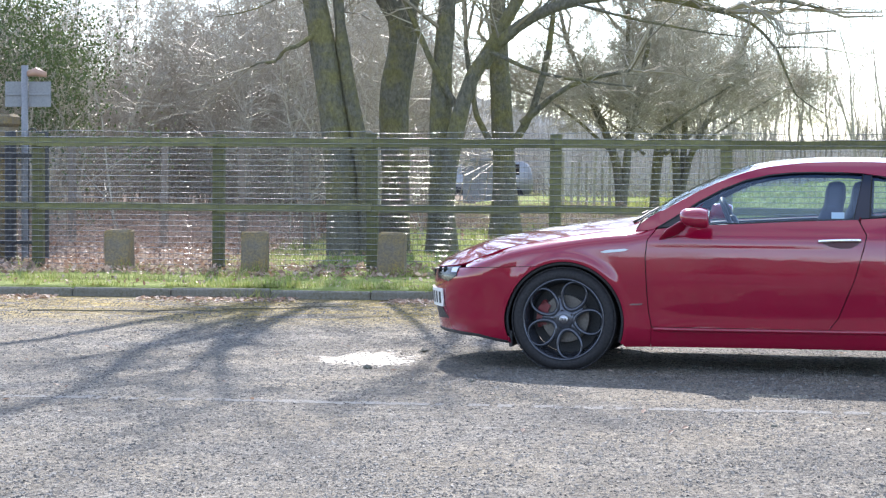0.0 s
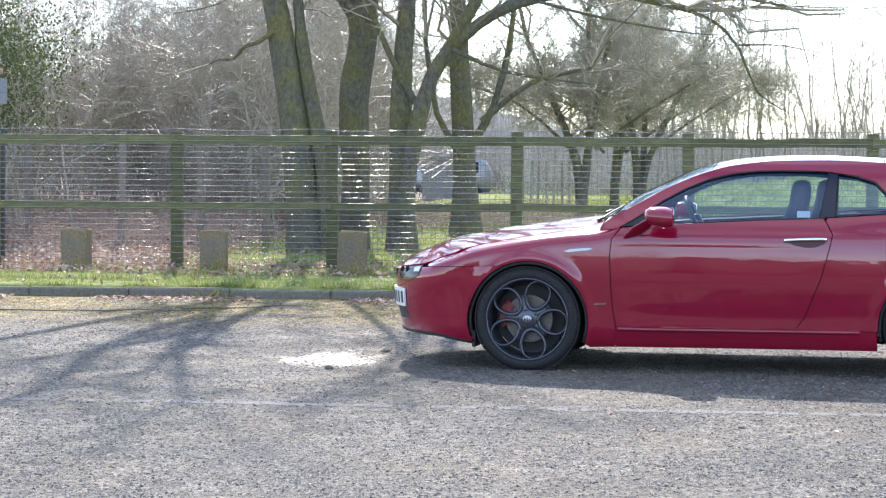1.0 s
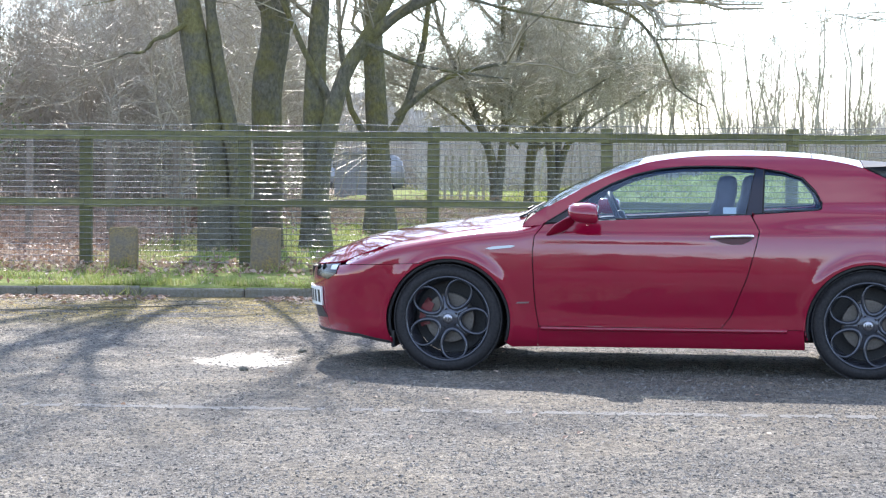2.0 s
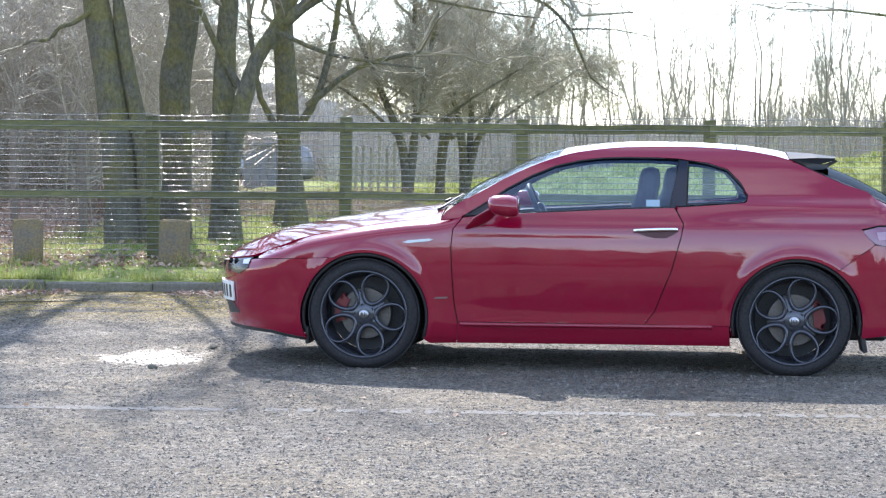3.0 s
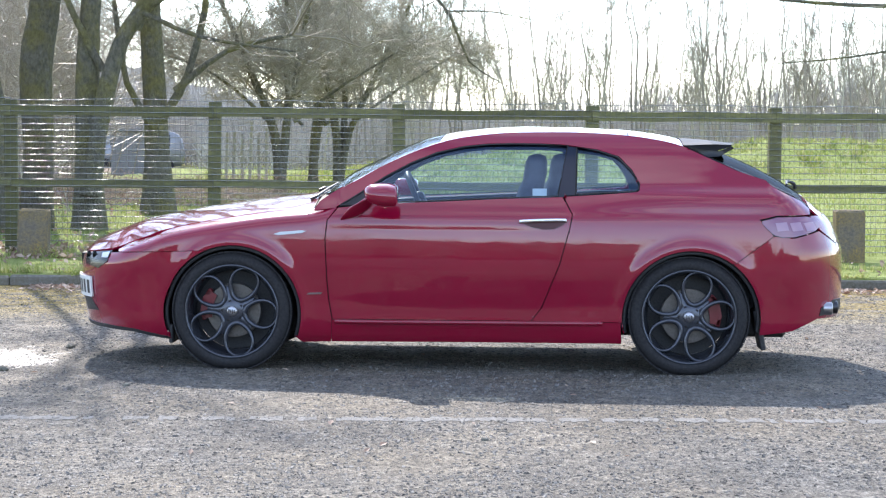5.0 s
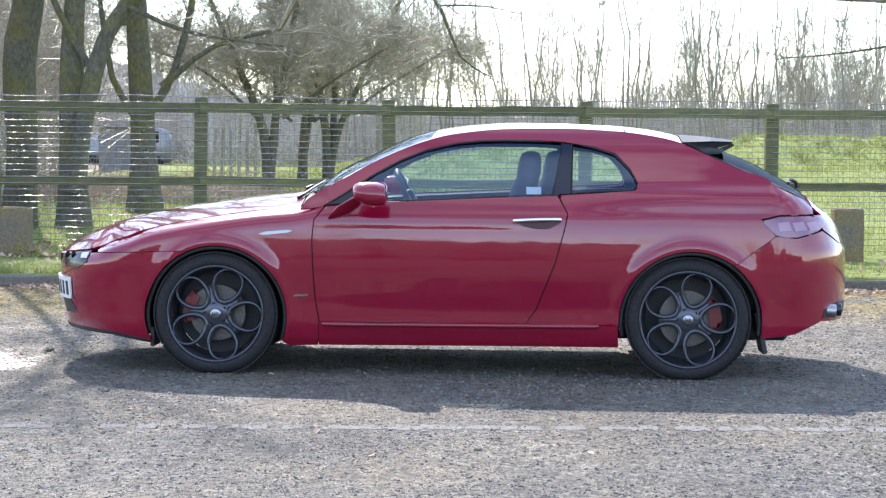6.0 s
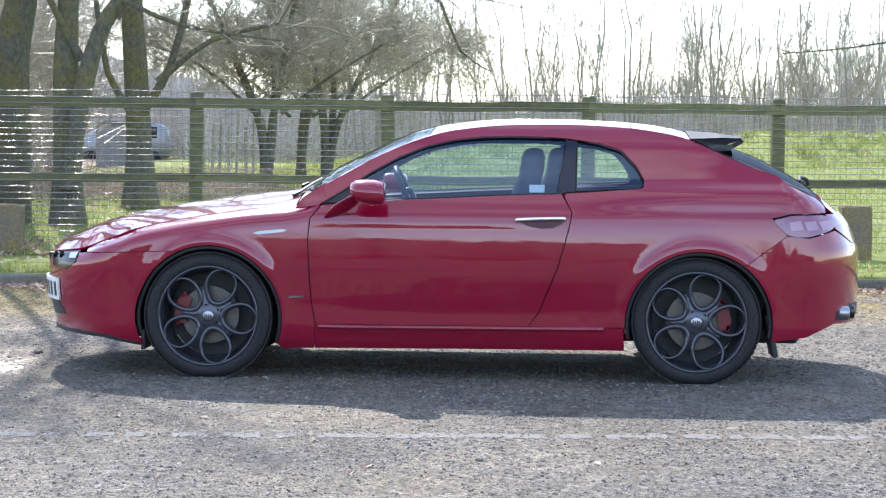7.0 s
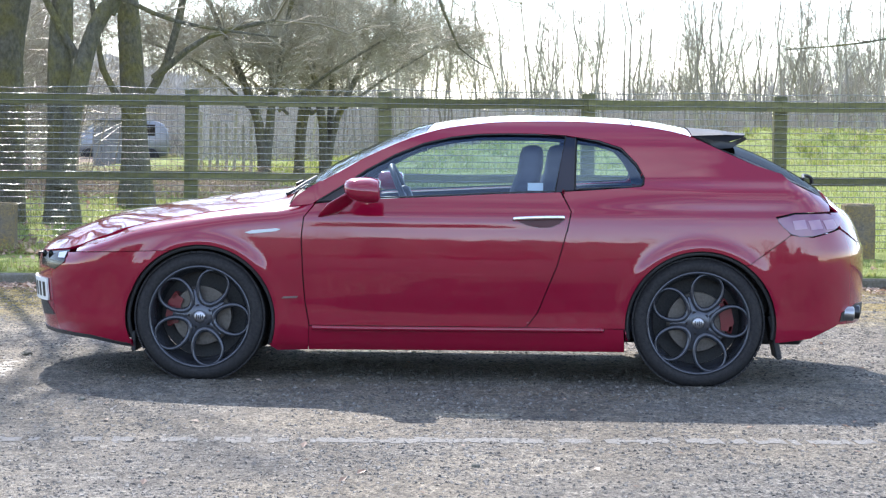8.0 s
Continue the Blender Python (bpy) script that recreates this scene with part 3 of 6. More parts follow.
def panel(outline, surface, step=0.03, lip=0.012, push=0.0, far=False):
    """A skin over an outline in the surface's own two coordinates, with turned-in edges. push: outwards in metres."""
    us, vs = [p[0] for p in outline], [p[1] for p in outline]
    bm = bmesh.new()
    seen = {}

    def vert(p):
        key = (round(p[0], 5), round(p[1], 5))
        if key not in seen:
            v = bm.verts.new(surface(*p))
            seen[key] = v
        return seen[key]
    nu, nv = max(1, math.ceil((max(us) - min(us)) / step)), max(1, math.ceil((max(vs) - min(vs)) / step))
    eu, ev = np.linspace(min(us) - 1e-4, max(us) + 1e-4, nu + 1), np.linspace(min(vs) - 1e-4, max(vs) + 1e-4, nv + 1)
    for i in range(nu):
        strip = clip(clip(outline, 0, eu[i], True), 0, eu[i + 1], False)
        if len(strip) < 3:
            continue
        for j in range(nv):
            cell = clip(clip(strip, 1, ev[j], True), 1, ev[j + 1], False)
            vs2 = []
            for p in cell:
                v = vert(p)
                if v not in vs2:
                    vs2.append(v)
            if len(vs2) >= 3:
                try:
                    bm.faces.new(vs2)
                except ValueError:
                    pass
    bmesh.ops.remove_doubles(bm, verts=bm.verts, dist=2e-4)
    bmesh.ops.recalc_face_normals(bm, faces=bm.faces)
    bm.normal_update()
    total = sum((f.normal * f.calc_area() for f in bm.faces), Vector())
    outward = Vector((0, -1, 0)) if abs(total.y) > abs(total.z) and abs(total.y) > abs(total.x) * 0.6 else Vector((0, 0, 1)) if abs(total.z) > abs(total.x) else Vector((1, 0, 0)) * (1 if sum(us) > 0 else -1)
    if total.dot(outward) < 0:
        bmesh.ops.reverse_faces(bm, faces=bm.faces)
        bm.normal_update()
    if push:
        for v, n in [(v, v.normal.copy()) for v in bm.verts]:
            v.co += n * push
    if lip:
        rim = [e for e in bm.edges if e.is_boundary]
        normals = {v: v.normal.copy() for e in rim for v in e.verts}
        made = bmesh.ops.extrude_edge_only(bm, edges=rim)["geom"]
        for e in rim:
            e.smooth = False
        near = {}
        for v in (g for g in made if isinstance(g, bmesh.types.BMVert)):
            src = [o for e in v.link_edges for o in e.verts if o in normals]
            if src:
                near[v] = normals[src[0]]
        for v, n in near.items():
            v.co -= n * lip
    if far:
        for v in bm.verts:
            v.co.y = 2 * MID - v.co.y
        bmesh.ops.reverse_faces(bm, faces=bm.faces)
    return bm


def arch_line(i, a0, a1, grow=0.0, n=26):
    wx, wz = WHEELS[i]
    r = ARCH + grow
    return [(wx + r * math.cos(radians(a0 + (a1 - a0) * k / n)), wz + r * math.sin(radians(a0 + (a1 - a0) * k / n))) for k in range(n + 1)]


def paint_material():
    mat = material("deep_red_paint", (0.25, 0.003, 0.02), 0.15, 0.0, 0.12, 1.0)
    n, l = nodes_of(mat)
    b = n["Principled BSDF"]
    b.inputs["Coat Roughness"].default_value = 0.03
    b.inputs["Coat IOR"].default_value = 1.6
    v = coords(mat)
    grime = noise_of(mat, v, 2.0, 5, 0.65, 0.35, 0.75)
    colour_to(mat, link_mix(mat, grime, (0.25, 0.0035, 0.026), (0.22, 0.004, 0.024)))
    bump_of(mat, noise_of(mat, coords(mat, (0.6, 1, 2.2)), 2.6, 3, 0.5, 0.2, 0.8), 0.12, 0.006)
    l.new(b.inputs["Normal"].links[0].from_socket, b.inputs["Coat Normal"])
    return mat


def glass_material(name, tint, gloss, most=0.9):
    """Thin tinted pane: clear behind, glossy by angle."""
    mat = bpy.data.materials.new(name)
    mat.use_nodes = True
    n, l = nodes_of(mat)
    n.remove(n["Principled BSDF"])
    t, g, f, m = n.new("ShaderNodeBsdfTransparent"), n.new("ShaderNodeBsdfGlossy"), n.new("ShaderNodeLayerWeight"), n.new("ShaderNodeMixShader")
    p, r = n.new("ShaderNodeMath"), n.new("ShaderNodeMapRange")
    p.operation = "POWER"
    p.inputs[1].default_value = 4.0
    t.inputs["Color"].default_value = (*tint, 1)
    g.inputs["Roughness"].default_value = 0.02
    r.inputs["To Min"].default_value, r.inputs["To Max"].default_value = gloss, most
    l.new(f.outputs["Facing"], p.inputs[0])
    l.new(p.outputs["Value"], r.inputs["Value"])
    l.new(r.outputs["Result"], m.inputs["Fac"])
    l.new(t.outputs["BSDF"], m.inputs[1])
    l.new(g.outputs["BSDF"], m.inputs[2])
    l.new(m.outputs["Shader"], n["Material Output"].inputs["Surface"])
    return mat


PAINT = paint_material()
GLASS = glass_material("tinted_glass", (0.80, 0.91, 0.96), 0.10)
# blue of the mirrored sky is put into the gloss colour
GLASS.node_tree.nodes["Glossy BSDF"].inputs["Color"].default_value = (0.42, 0.58, 0.85, 1)
SCREEN = glass_material("windscreen_glass", (0.62, 0.68, 0.70), 0.06, 0.7)
SCREEN.node_tree.nodes["Glossy BSDF"].inputs["Color"].default_value = (0.62, 0.66, 0.70, 1)
DARK_GLASS = glass_material("dark_glass", (0.06, 0.075, 0.085), 0.04, 0.35)
# gloss colour darkened, to stand in for trees mirrored in the rear screen
DARK_GLASS.node_tree.nodes["Glossy BSDF"].inputs["Color"].default_value = (0.22, 0.24, 0.27, 1)
PINK_LENS = material("frosted_red_lens", (0.20, 0.055, 0.115), 0.2, coat=1.0)
CELL = material("clear_pink_cell", (0.31, 0.155, 0.235), 0.08, coat=1.0)
CLEAR_LAMP = material("clear_lamp", (0.58, 0.58, 0.62), 0.1, coat=1.0)
# near-black red, painted shade for the door handle scoop
SCOOP_SHADE = material("scoop_shade_red", (0.06, 0.002, 0.005), 0.4)
RUBBER = mottled("tyre_rubber", (0.012, 0.012, 0.014), (0.018, 0.018, 0.02), (0.028, 0.027, 0.028), 4.0, 60.0, 0.75, 0.3, 0.002)
BLACK = mottled("black_trim", (0.02, 0.02, 0.022), (0.03, 0.03, 0.032), (0.045, 0.045, 0.045), 6.0, 90.0, 0.5, 0.2, 0.001)
GLOSS_BLACK = material("gloss_black", (0.01, 0.01, 0.011), 0.2, spec=0.35)
HATCH_BLACK = material("satin_black", (0.012, 0.012, 0.014), 0.5, spec=0.12)
PILLAR = material("navy_black_gloss", (0.012, 0.017, 0.032), 0.12, spec=0.3)
# leather tinted blue, for the sky mirrored in the side windows
FABRIC = mottled("dark_leather", (0.020, 0.024, 0.040), (0.030, 0.035, 0.054), (0.014, 0.016, 0.027), 5.0, 120.0, 0.55, 0.3, 0.002)
HEADLINE = mottled("grey_headlining", (0.16, 0.16, 0.165), (0.2, 0.2, 0.2), (0.13, 0.13, 0.13), 3.0, 150.0, 0.95, 0.3, 0.002)
RIM = mottled("dark_grey_alloy", (0.072, 0.078, 0.095), (0.09, 0.095, 0.112), (0.058, 0.063, 0.076), 5.0, 60.0, 0.22, 0.05, 0.001, spec=0.6)
RIM.node_tree.nodes["Principled BSDF"].inputs["Metallic"].default_value = 0.55
CHROME = material("chrome", (0.75, 0.75, 0.76), 0.08, 1.0)
SATIN = material("satin_metal", (0.36, 0.36, 0.38), 0.3, 1.0)
DARK_CHROME = material("dark_chrome_metal", (0.06, 0.06, 0.065), 0.3, 1.0)
STEEL = mottled("brake_disc_steel", (0.12, 0.11, 0.10), (0.09, 0.08, 0.075), (0.15, 0.14, 0.13), 8.0, 60.0, 0.4, 0.1, 0.001)
STEEL.node_tree.nodes["Principled BSDF"].inputs["Metallic"].default_value = 0.8
CALIPER = material("red_caliper_paint", (0.15, 0.005, 0.011), 0.35, coat=0.5)
# body red darkened to stand in for shade inside the shut lines
SHUT_LINE = material("gap_shade_red", (0.05, 0.003, 0.006), 0.6)
PLATE = material("plate_white", (0.78, 0.78, 0.75), 0.35)
INK = material("plate_ink", (0.015, 0.015, 0.015), 0.4)
PAPER = material("label_paper", (0.75, 0.77, 0.8), 0.6)

CAR_AT = pose(-0.498, 12.033, 0, 0, 0, -5.69)
car = thing("car", "deep red two-door coupe with dark grey alloy wheels", "car", at=CAR_AT)
BOTH = (False, True)


def skin(name, outline, surface, mat, label="", parent=None, sides=BOTH, **kw):
    made = [part(name, panel(outline, surface, far=f, **kw), mat, parent or car, label, smooth=True) for f in sides]
    return made


# body panels, near and far side alike
door_front = [(0.561, 0.287), (0.541, 0.4), (0.533, 0.5), (0.521, 0.733), (0.532, 0.834), (0.588, 0.902)]
door_back = [(1.826, 0.972), (1.878, 0.878), (1.865, 0.807), (1.811, 0.606), (1.714, 0.362), (1.658, 0.289)]
belt = [(0.703, 0.915), (0.875, 0.928), (1.134, 0.94), (1.5, 0.96)]
window_top = [(2.249, 1.013), (2.255, 1.05), (2.215, 1.122), (2.14, 1.2), (2.021, 1.238), (1.847, 1.262), (1.7, 1.269), (1.558, 1.270), (1.413, 1.266), (1.268, 1.25), (1.123, 1.216), (0.979, 1.157), (0.834, 1.077), (0.689, 0.979), (0.575, 0.908)]

fender = [(0.396, 0.152), (0.551, 0.157), (0.555, 0.287), (0.535, 0.4), (0.527, 0.5), (0.515, 0.733), (0.526, 0.834), (0.578, 0.902), (0.545, 0.912), (0.5, 0.902), (0.35, 0.888), (0.22, 0.874), (0.05, 0.851), (-0.1, 0.827), (-0.18, 0.811), (-0.3, 0.786), (-0.42, 0.756), (-0.53, 0.718), (along(-0.6, 0.69), 0.69), (along(-0.665, 0.65), 0.652), (along(-0.66, 0.64), 0.640)]
fender += arch_line(0, 113.0, -20.5)
skin("front_wing", fender, side, PAINT, step=0.012)
skin("door", door_front + belt + door_back, side, PAINT, step=0.015)
skin("sill", [(0.5535, 0.157), (1.4, 0.163), (2.158, 0.166), (2.152, 0.284), (1.66, 0.283), (0.5575, 0.281)], side, PAINT)
hatch_edge = [(2.137, 1.322), (2.369, 1.290), (2.52, 1.250), (2.62, 1.203), (2.8, 1.123)] + [(along(x, z), z) for x, z in ((3.0, 1.033), (3.15, 0.963), (3.2, 0.92), (3.2, 0.888))]
quarter = [(1.664, 0.289), (1.72, 0.362), (1.817, 0.606), (1.871, 0.807), (1.884, 0.878), (1.834, 0.974), (2.05, 0.989), (2.234, 1.004)] + window_top
quarter += [(0.552, 0.932), (0.562, 0.982), (0.684, 1.053), (0.83, 1.136), (0.975, 1.205), (1.12, 1.260), (1.266, 1.296), (1.4, 1.314), (1.557, 1.326), (1.847, 1.331)] + hatch_edge
quarter += [(along(3.0, 0.883), 0.884), (2.905, 0.862), (2.985, 0.772), (2.782, 0.624)] + arch_line(1, 55.0, 192.0) + [(2.158, 0.287)]
skin("rear_quarter", quarter, side, PAINT, step=0.015)
bumper_f = [(FRONT - WRAP, 0.225), (-1.0, 0.225), (-0.75, 0.22), (-0.55, 0.208), (-0.40, 0.178), (-0.345, 0.168)] + arch_line(0, 200.0, 114.0)[1:] + [(along(-0.66, 0.635), 0.635), (FRONT - WRAP, 0.59)]
skin("front_bumper", bumper_f, side, PAINT)
bumper_r = [(2.785, 0.6222), (2.9875, 0.7695), (along(3.1, 0.757), 0.758), (along(3.25, 0.795), 0.796), (along(3.36, 0.725), 0.725), (BACK + WRAP, 0.705), (BACK + WRAP, 0.30), (along(3.25, 0.31), 0.31), (along(3.1, 0.245), 0.245), (2.918, 0.225)] + arch_line(1, -9.0, 54.0)
skin("rear_bumper", bumper_r, side, PAINT)
skin("bumper_lip", [(FRONT - WRAP, 0.208), (-1.0, 0.208), (-0.75, 0.204), (-0.55, 0.194), (-0.40, 0.166), (-0.348, 0.158), (-0.352, 0.174), (-0.40, 0.182), (-0.55, 0.212), (-0.75, 0.224), (-1.0, 0.229), (FRONT - WRAP, 0.229)], side, BLACK, "black lower bumper lip", push=0.003, step=0.03)
skin("tailgate", [(along(3.2, 0.88), 0.88), (BACK + WRAP, 0.88), (BACK + WRAP, 0.71), (along(3.365, 0.73), 0.729), (along(3.262, 0.80), 0.801)], side, PAINT)

# upper skin
skin("bonnet", [(-0.965, -0.999), (0.44, -0.999), (0.44, 0.999), (-0.965, 0.999)], over, PAINT, sides=(False,), step=0.03)
skin("windscreen", [(0.60, -0.965), (0.72, -0.965), (1.13, -0.955), (1.15, -0.5), (1.16, 0), (1.15, 0.5), (1.13, 0.955), (0.72, 0.965), (0.6, 0.965), (0.47, 0.5), (0.45, 0), (0.47, -0.5)], over, SCREEN, "clear raked windscreen", sides=(False,), step=0.06, lip=0.004)
skin("cowl", [(0.443, -0.98), (0.60, -0.97), (0.468, -0.5), (0.448, 0), (0.468, 0.5), (0.60, 0.97), (0.443, 0.98), (0.443, 0.0)], over, BLACK, "black plastic scuttle panel", sides=(False,), step=0.06, push=-0.01)
for s in (-1, 1):
    skin("screen_pillar", [(0.56, s * 0.998), (1.15, s * 0.998), (1.15, s * 0.957), (0.62, s * 0.967)], over, PAINT, sides=(False,), step=0.05)
skin("roof", [(1.134, -0.995), (2.19, -0.995), (2.19, 0.995), (1.134, 0.995), (1.154, 0.5), (1.164, 0), (1.154, -0.5)], over, PAINT, sides=(False,), step=0.06)
skin("roof_rear", [(2.196, -0.995), (2.52, -0.995), (2.56, 0), (2.52, 0.995), (2.196, 0.995)], over, PAINT, sides=(False,), step=0.06)
skin("rear_screen", [(2.58, -0.93), (3.17, -0.93), (3.20, 0), (3.17, 0.93), (2.58, 0.93)], over, DARK_GLASS, "dark tinted rear screen", sides=(False,), step=0.05, lip=0.004)
for s in (-1, 1):
    skin("hatch_frame", [(2.53, s * 0.995), (3.2, s * 0.995), (3.2, s * 0.937), (2.53, s * 0.937)], over, HATCH_BLACK, "black hatch edge", sides=(False,), step=0.05)
skin("hatch_lip", [(3.205, -0.995), (3.33, -0.99), (3.36, 0), (3.33, 0.99), (3.205, 0.995)], over, PAINT, sides=(False,), step=0.05)

# upright red plate added over the gap here, shaped to fit the camera's view
for s in BOTH:
    skin("screen_foot_filler", [(0.45, 0.886), (0.57, 0.902), (0.60, 0.935), (0.66, 1.02), (0.60, 1.015), (0.535, 0.975), (0.48, 0.935)], lambda u, z: Vector((u, MID - half_width(u) + inset_at(z) + 0.012 * ramp01(0.62, 0.49, u), z)), PAINT, sides=(s,), step=0.02)

# side glass, pillar and rubber
front_glass = [(0.60, 0.917), (0.703, 0.921), (0.875, 0.934), (1.134, 0.946), (1.5, 0.966), (1.80, 0.978), (1.853, 1.256), (1.7, 1.263), (1.558, 1.264), (1.413, 1.26), (1.268, 1.244), (1.123, 1.21), (0.979, 1.151), (0.834, 1.071), (0.689, 0.973)]
rear_glass = [(1.90, 0.990), (2.225, 1.008), (2.243, 1.02), (2.248, 1.05), (2.208, 1.12), (2.133, 1.195), (2.018, 1.232), (1.905, 1.248)]
skin("door_window", front_glass, side, GLASS, "tinted door glass", lip=0.004, push=-0.012)
skin("quarter_window", rear_glass, side, GLASS, "tinted quarter glass", lip=0.004, push=-0.012)
skin("centre_pillar", [(1.80, 0.976), (1.905, 0.982), (1.912, 1.252), (1.85, 1.26)], side, PILLAR, "gloss black pillar", push=-0.008)
skin("mirror_sail", [(0.585, 0.912), (0.76, 0.924), (0.80, 1.04), (0.69, 0.971)], side, BLACK, push=-0.006)


def strip(name, line, r, mat, parent, sides=BOTH, surface=side, sunk=0.0, ring=False, n=6):
    for f in sides:
        tw = Tubes()
        pts = [Vector(p) for p in line + [line[0]]] if ring else smooth_line(line, 4)
        tube = []
        for p in pts:
            q = surface(p.x, p.y)
            q.y += sunk
            if f:
                q.y = 2 * MID - q.y
            tube.append(q)
        tw.tube(tube, r, r, n)
        from_mesh(name, tw.mesh(name), mat, parent, smooth=True)


def flat(line):
    return [(p[0], p[1], 0) for p in line]


strip("window_seal", flat(front_glass), 0.0042, BLACK, car, ring=True, sunk=0.004)
strip("window_seal", flat(rear_glass), 0.0045, BLACK, car, ring=True, sunk=0.004)
strip("sill_strip", flat([(0.575, 0.273), (0.8, 0.273), (1.4, 0.275), (2.0, 0.278), (2.03, 0.279)]), 0.013, PAINT, car, sunk=-0.001)
# metal added behind the shut lines, its red darkened for shade in the gaps
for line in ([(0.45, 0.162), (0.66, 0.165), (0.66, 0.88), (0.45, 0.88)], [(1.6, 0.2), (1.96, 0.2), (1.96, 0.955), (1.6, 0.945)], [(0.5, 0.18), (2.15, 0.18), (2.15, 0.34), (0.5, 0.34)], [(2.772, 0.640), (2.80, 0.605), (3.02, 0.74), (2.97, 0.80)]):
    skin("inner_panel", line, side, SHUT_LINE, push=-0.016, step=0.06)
strip("arch_liner_edge", flat(arch_line(0, -20, 200, -0.012)), 0.012, BLACK, car, sunk=0.03)
strip("arch_liner_edge", flat(arch_line(1, -10, 192, -0.012)), 0.012, BLACK, car, sunk=0.03)


def loft(bm, rings, close=True):
    rows = [[bm.verts.new(p) for p in ring] for ring in rings]
    for a, b in zip(rows, rows[1:]):
        for i in range(len(a)):
            j = (i + 1) % len(a)
            bm.faces.new((a[i], a[j], b[j], b[i]))
    if close:
        bm.faces.new(rows[0][::-1])
        bm.faces.new(rows[-1])
    bmesh.ops.recalc_face_normals(bm, faces=bm.faces)


def oval(c, a, b, ax, ay, n=20, power=2.4):
    out = []
    for k in range(n):
        t = 2 * math.pi * k / n
        u, v = math.cos(t), math.sin(t)
        out.append(Vector(c) + Vector(ax) * a * math.copysign(abs(u) ** (2 / power), u) + Vector(ay) * b * math.copysign(abs(v) ** (2 / power), v))
    return out


def lathe(bm, prof, n=48):
    """Turn a profile of (radius, y) about the y axis."""
    rings = [[bm.verts.new((r * math.cos(2 * math.pi * k / n), y, r * math.sin(2 * math.pi * k / n))) for k in range(n)] for r, y in prof]
    for a, b in zip(rings, rings[1:]):
        for i in range(n):
            j = (i + 1) % n
            bm.faces.new((a[i], a[j], b[j], b[i]))
    bmesh.ops.recalc_face_normals(bm, faces=bm.faces)


HUB = 0.321


def settle(bm):
    """Flatten rubber where it meets the ground."""
    for v in bm.verts:
        if v.co.z < 0.002 - HUB:
            v.co.z = 0.002 - HUB


def build_wheel(phase, caliper_angle):
    """A wheel about its own axle; the outer face looks along -y."""
    bm = bmesh.new()
    lathe(bm, [(0.255, 0.205), (0.285, 0.215), (0.315, 0.205), (0.331, 0.18), (0.334, 0.14), (0.335, 0.11), (0.334, 0.08), (0.331, 0.04), (0.322, 0.016), (0.300, 0.0), (0.280, -0.002), (0.264, 0.004), (0.255, 0.014), (0.255, 0.205)], 96)
    settle(bm)
    wheel = part("wheel", bm, RUBBER, None, "black road tyre on a dark alloy rim", smooth=True)
    # tread blocks round the shoulder
    for y0, y1 in ((0.012, 0.05), (0.17, 0.208)):
        bm = bmesh.new()
        for k in range(64):
            box(bm, -0.0142, 0.0142, y0, y1, 0.326, 0.3340, 0.0, Matrix.Rotation(2 * math.pi * k / 64, 4, "Y"))
        settle(bm)
        tagged(part("tread", bm, RUBBER, wheel), kind="stuff")
    bm = bmesh.new()
    lathe(bm, [(0.262, 0.006), (0.258, 0.000), (0.250, 0.004), (0.246, 0.018), (0.236, 0.05), (0.225, 0.09), (0.222, 0.19)], 64)
    part("rim", bm, RIM, wheel, smooth=True)
    # five rings round a hub, joined by webs
    bm = bmesh.new()
    for k in range(5):
        a = radians(phase + 72 * k)
        ca, sa = math.cos(a), math.sin(a)
        n, mrad = 36, 8
        rings = []
        for i in range(n):
            t = 2 * math.pi * i / n
            # the ring narrows towards the hub
            rad, tan = 0.160 + 0.092 * math.cos(t), 0.088 * math.sin(t) * (0.86 + 0.14 * math.cos(t))
            c = Vector((ca * rad - sa * tan, 0.016 + 0.012 * (1 - math.cos(t)) * 0.5, sa * rad + ca * tan))
            out = (c - Vector((ca * 0.160, c.y, sa * 0.160))).normalized()
            rings.append([bm.verts.new(c + out * (0.0115 - 0.0035 * math.cos(t)) * math.cos(w) + Vector((0, 1, 0)) * (0.018 * math.sin(w) + 0.012)) for w in [2 * math.pi * s / mrad for s in range(mrad)]])
        for i in range(n):
            p, q = rings[i], rings[(i + 1) % n]
            for s in range(mrad):
                bm.faces.new((p[s], p[(s + 1) % mrad], q[(s + 1) % mrad], q[s]))
        # web between this ring and the next
        b = a + radians(36)
        front, back = [], []
        for rad, spread in ((0.05, 0.030), (0.085, 0.026), (0.115, 0.016), (0.140, 0.006)):
            for sgn in (-1, 1):
                x, z = math.cos(b) * rad - math.sin(b) * spread * sgn, math.sin(b) * rad + math.cos(b) * spread * sgn
                front.append(bm.verts.new((x, 0.030, z)))
                back.append(bm.verts.new((x, 0.055, z)))
        for i in (0, 2, 4):
            bm.faces.new((front[i], front[i + 1], front[i + 3], front[i + 2]))
            bm.faces.new((back[i], back[i + 2], back[i + 3], back[i + 1]))
            bm.faces.new((front[i], front[i + 2], back[i + 2], back[i]))
            bm.faces.new((front[i + 1], back[i + 1], back[i + 3], front[i + 3]))
    lathe(bm, [(0.0, 0.022), (0.035, 0.022), (0.058, 0.027), (0.072, 0.034), (0.080, 0.05), (0.080, 0.09)], 40)
    bmesh.ops.recalc_face_normals(bm, faces=bm.faces)
    spokes = part("spokes", bm, RIM, wheel, "dark alloy of five joined rings", smooth=True)
    bm = bmesh.new()
    lathe(bm, [(0.0, 0.010), (0.022, 0.011), (0.030, 0.015), (0.031, 0.024)], 28)
    cap = part("hub_cap", bm, SATIN, wheel, "chrome hub cap with a round dark badge", smooth=True)
    bm = bmesh.new()
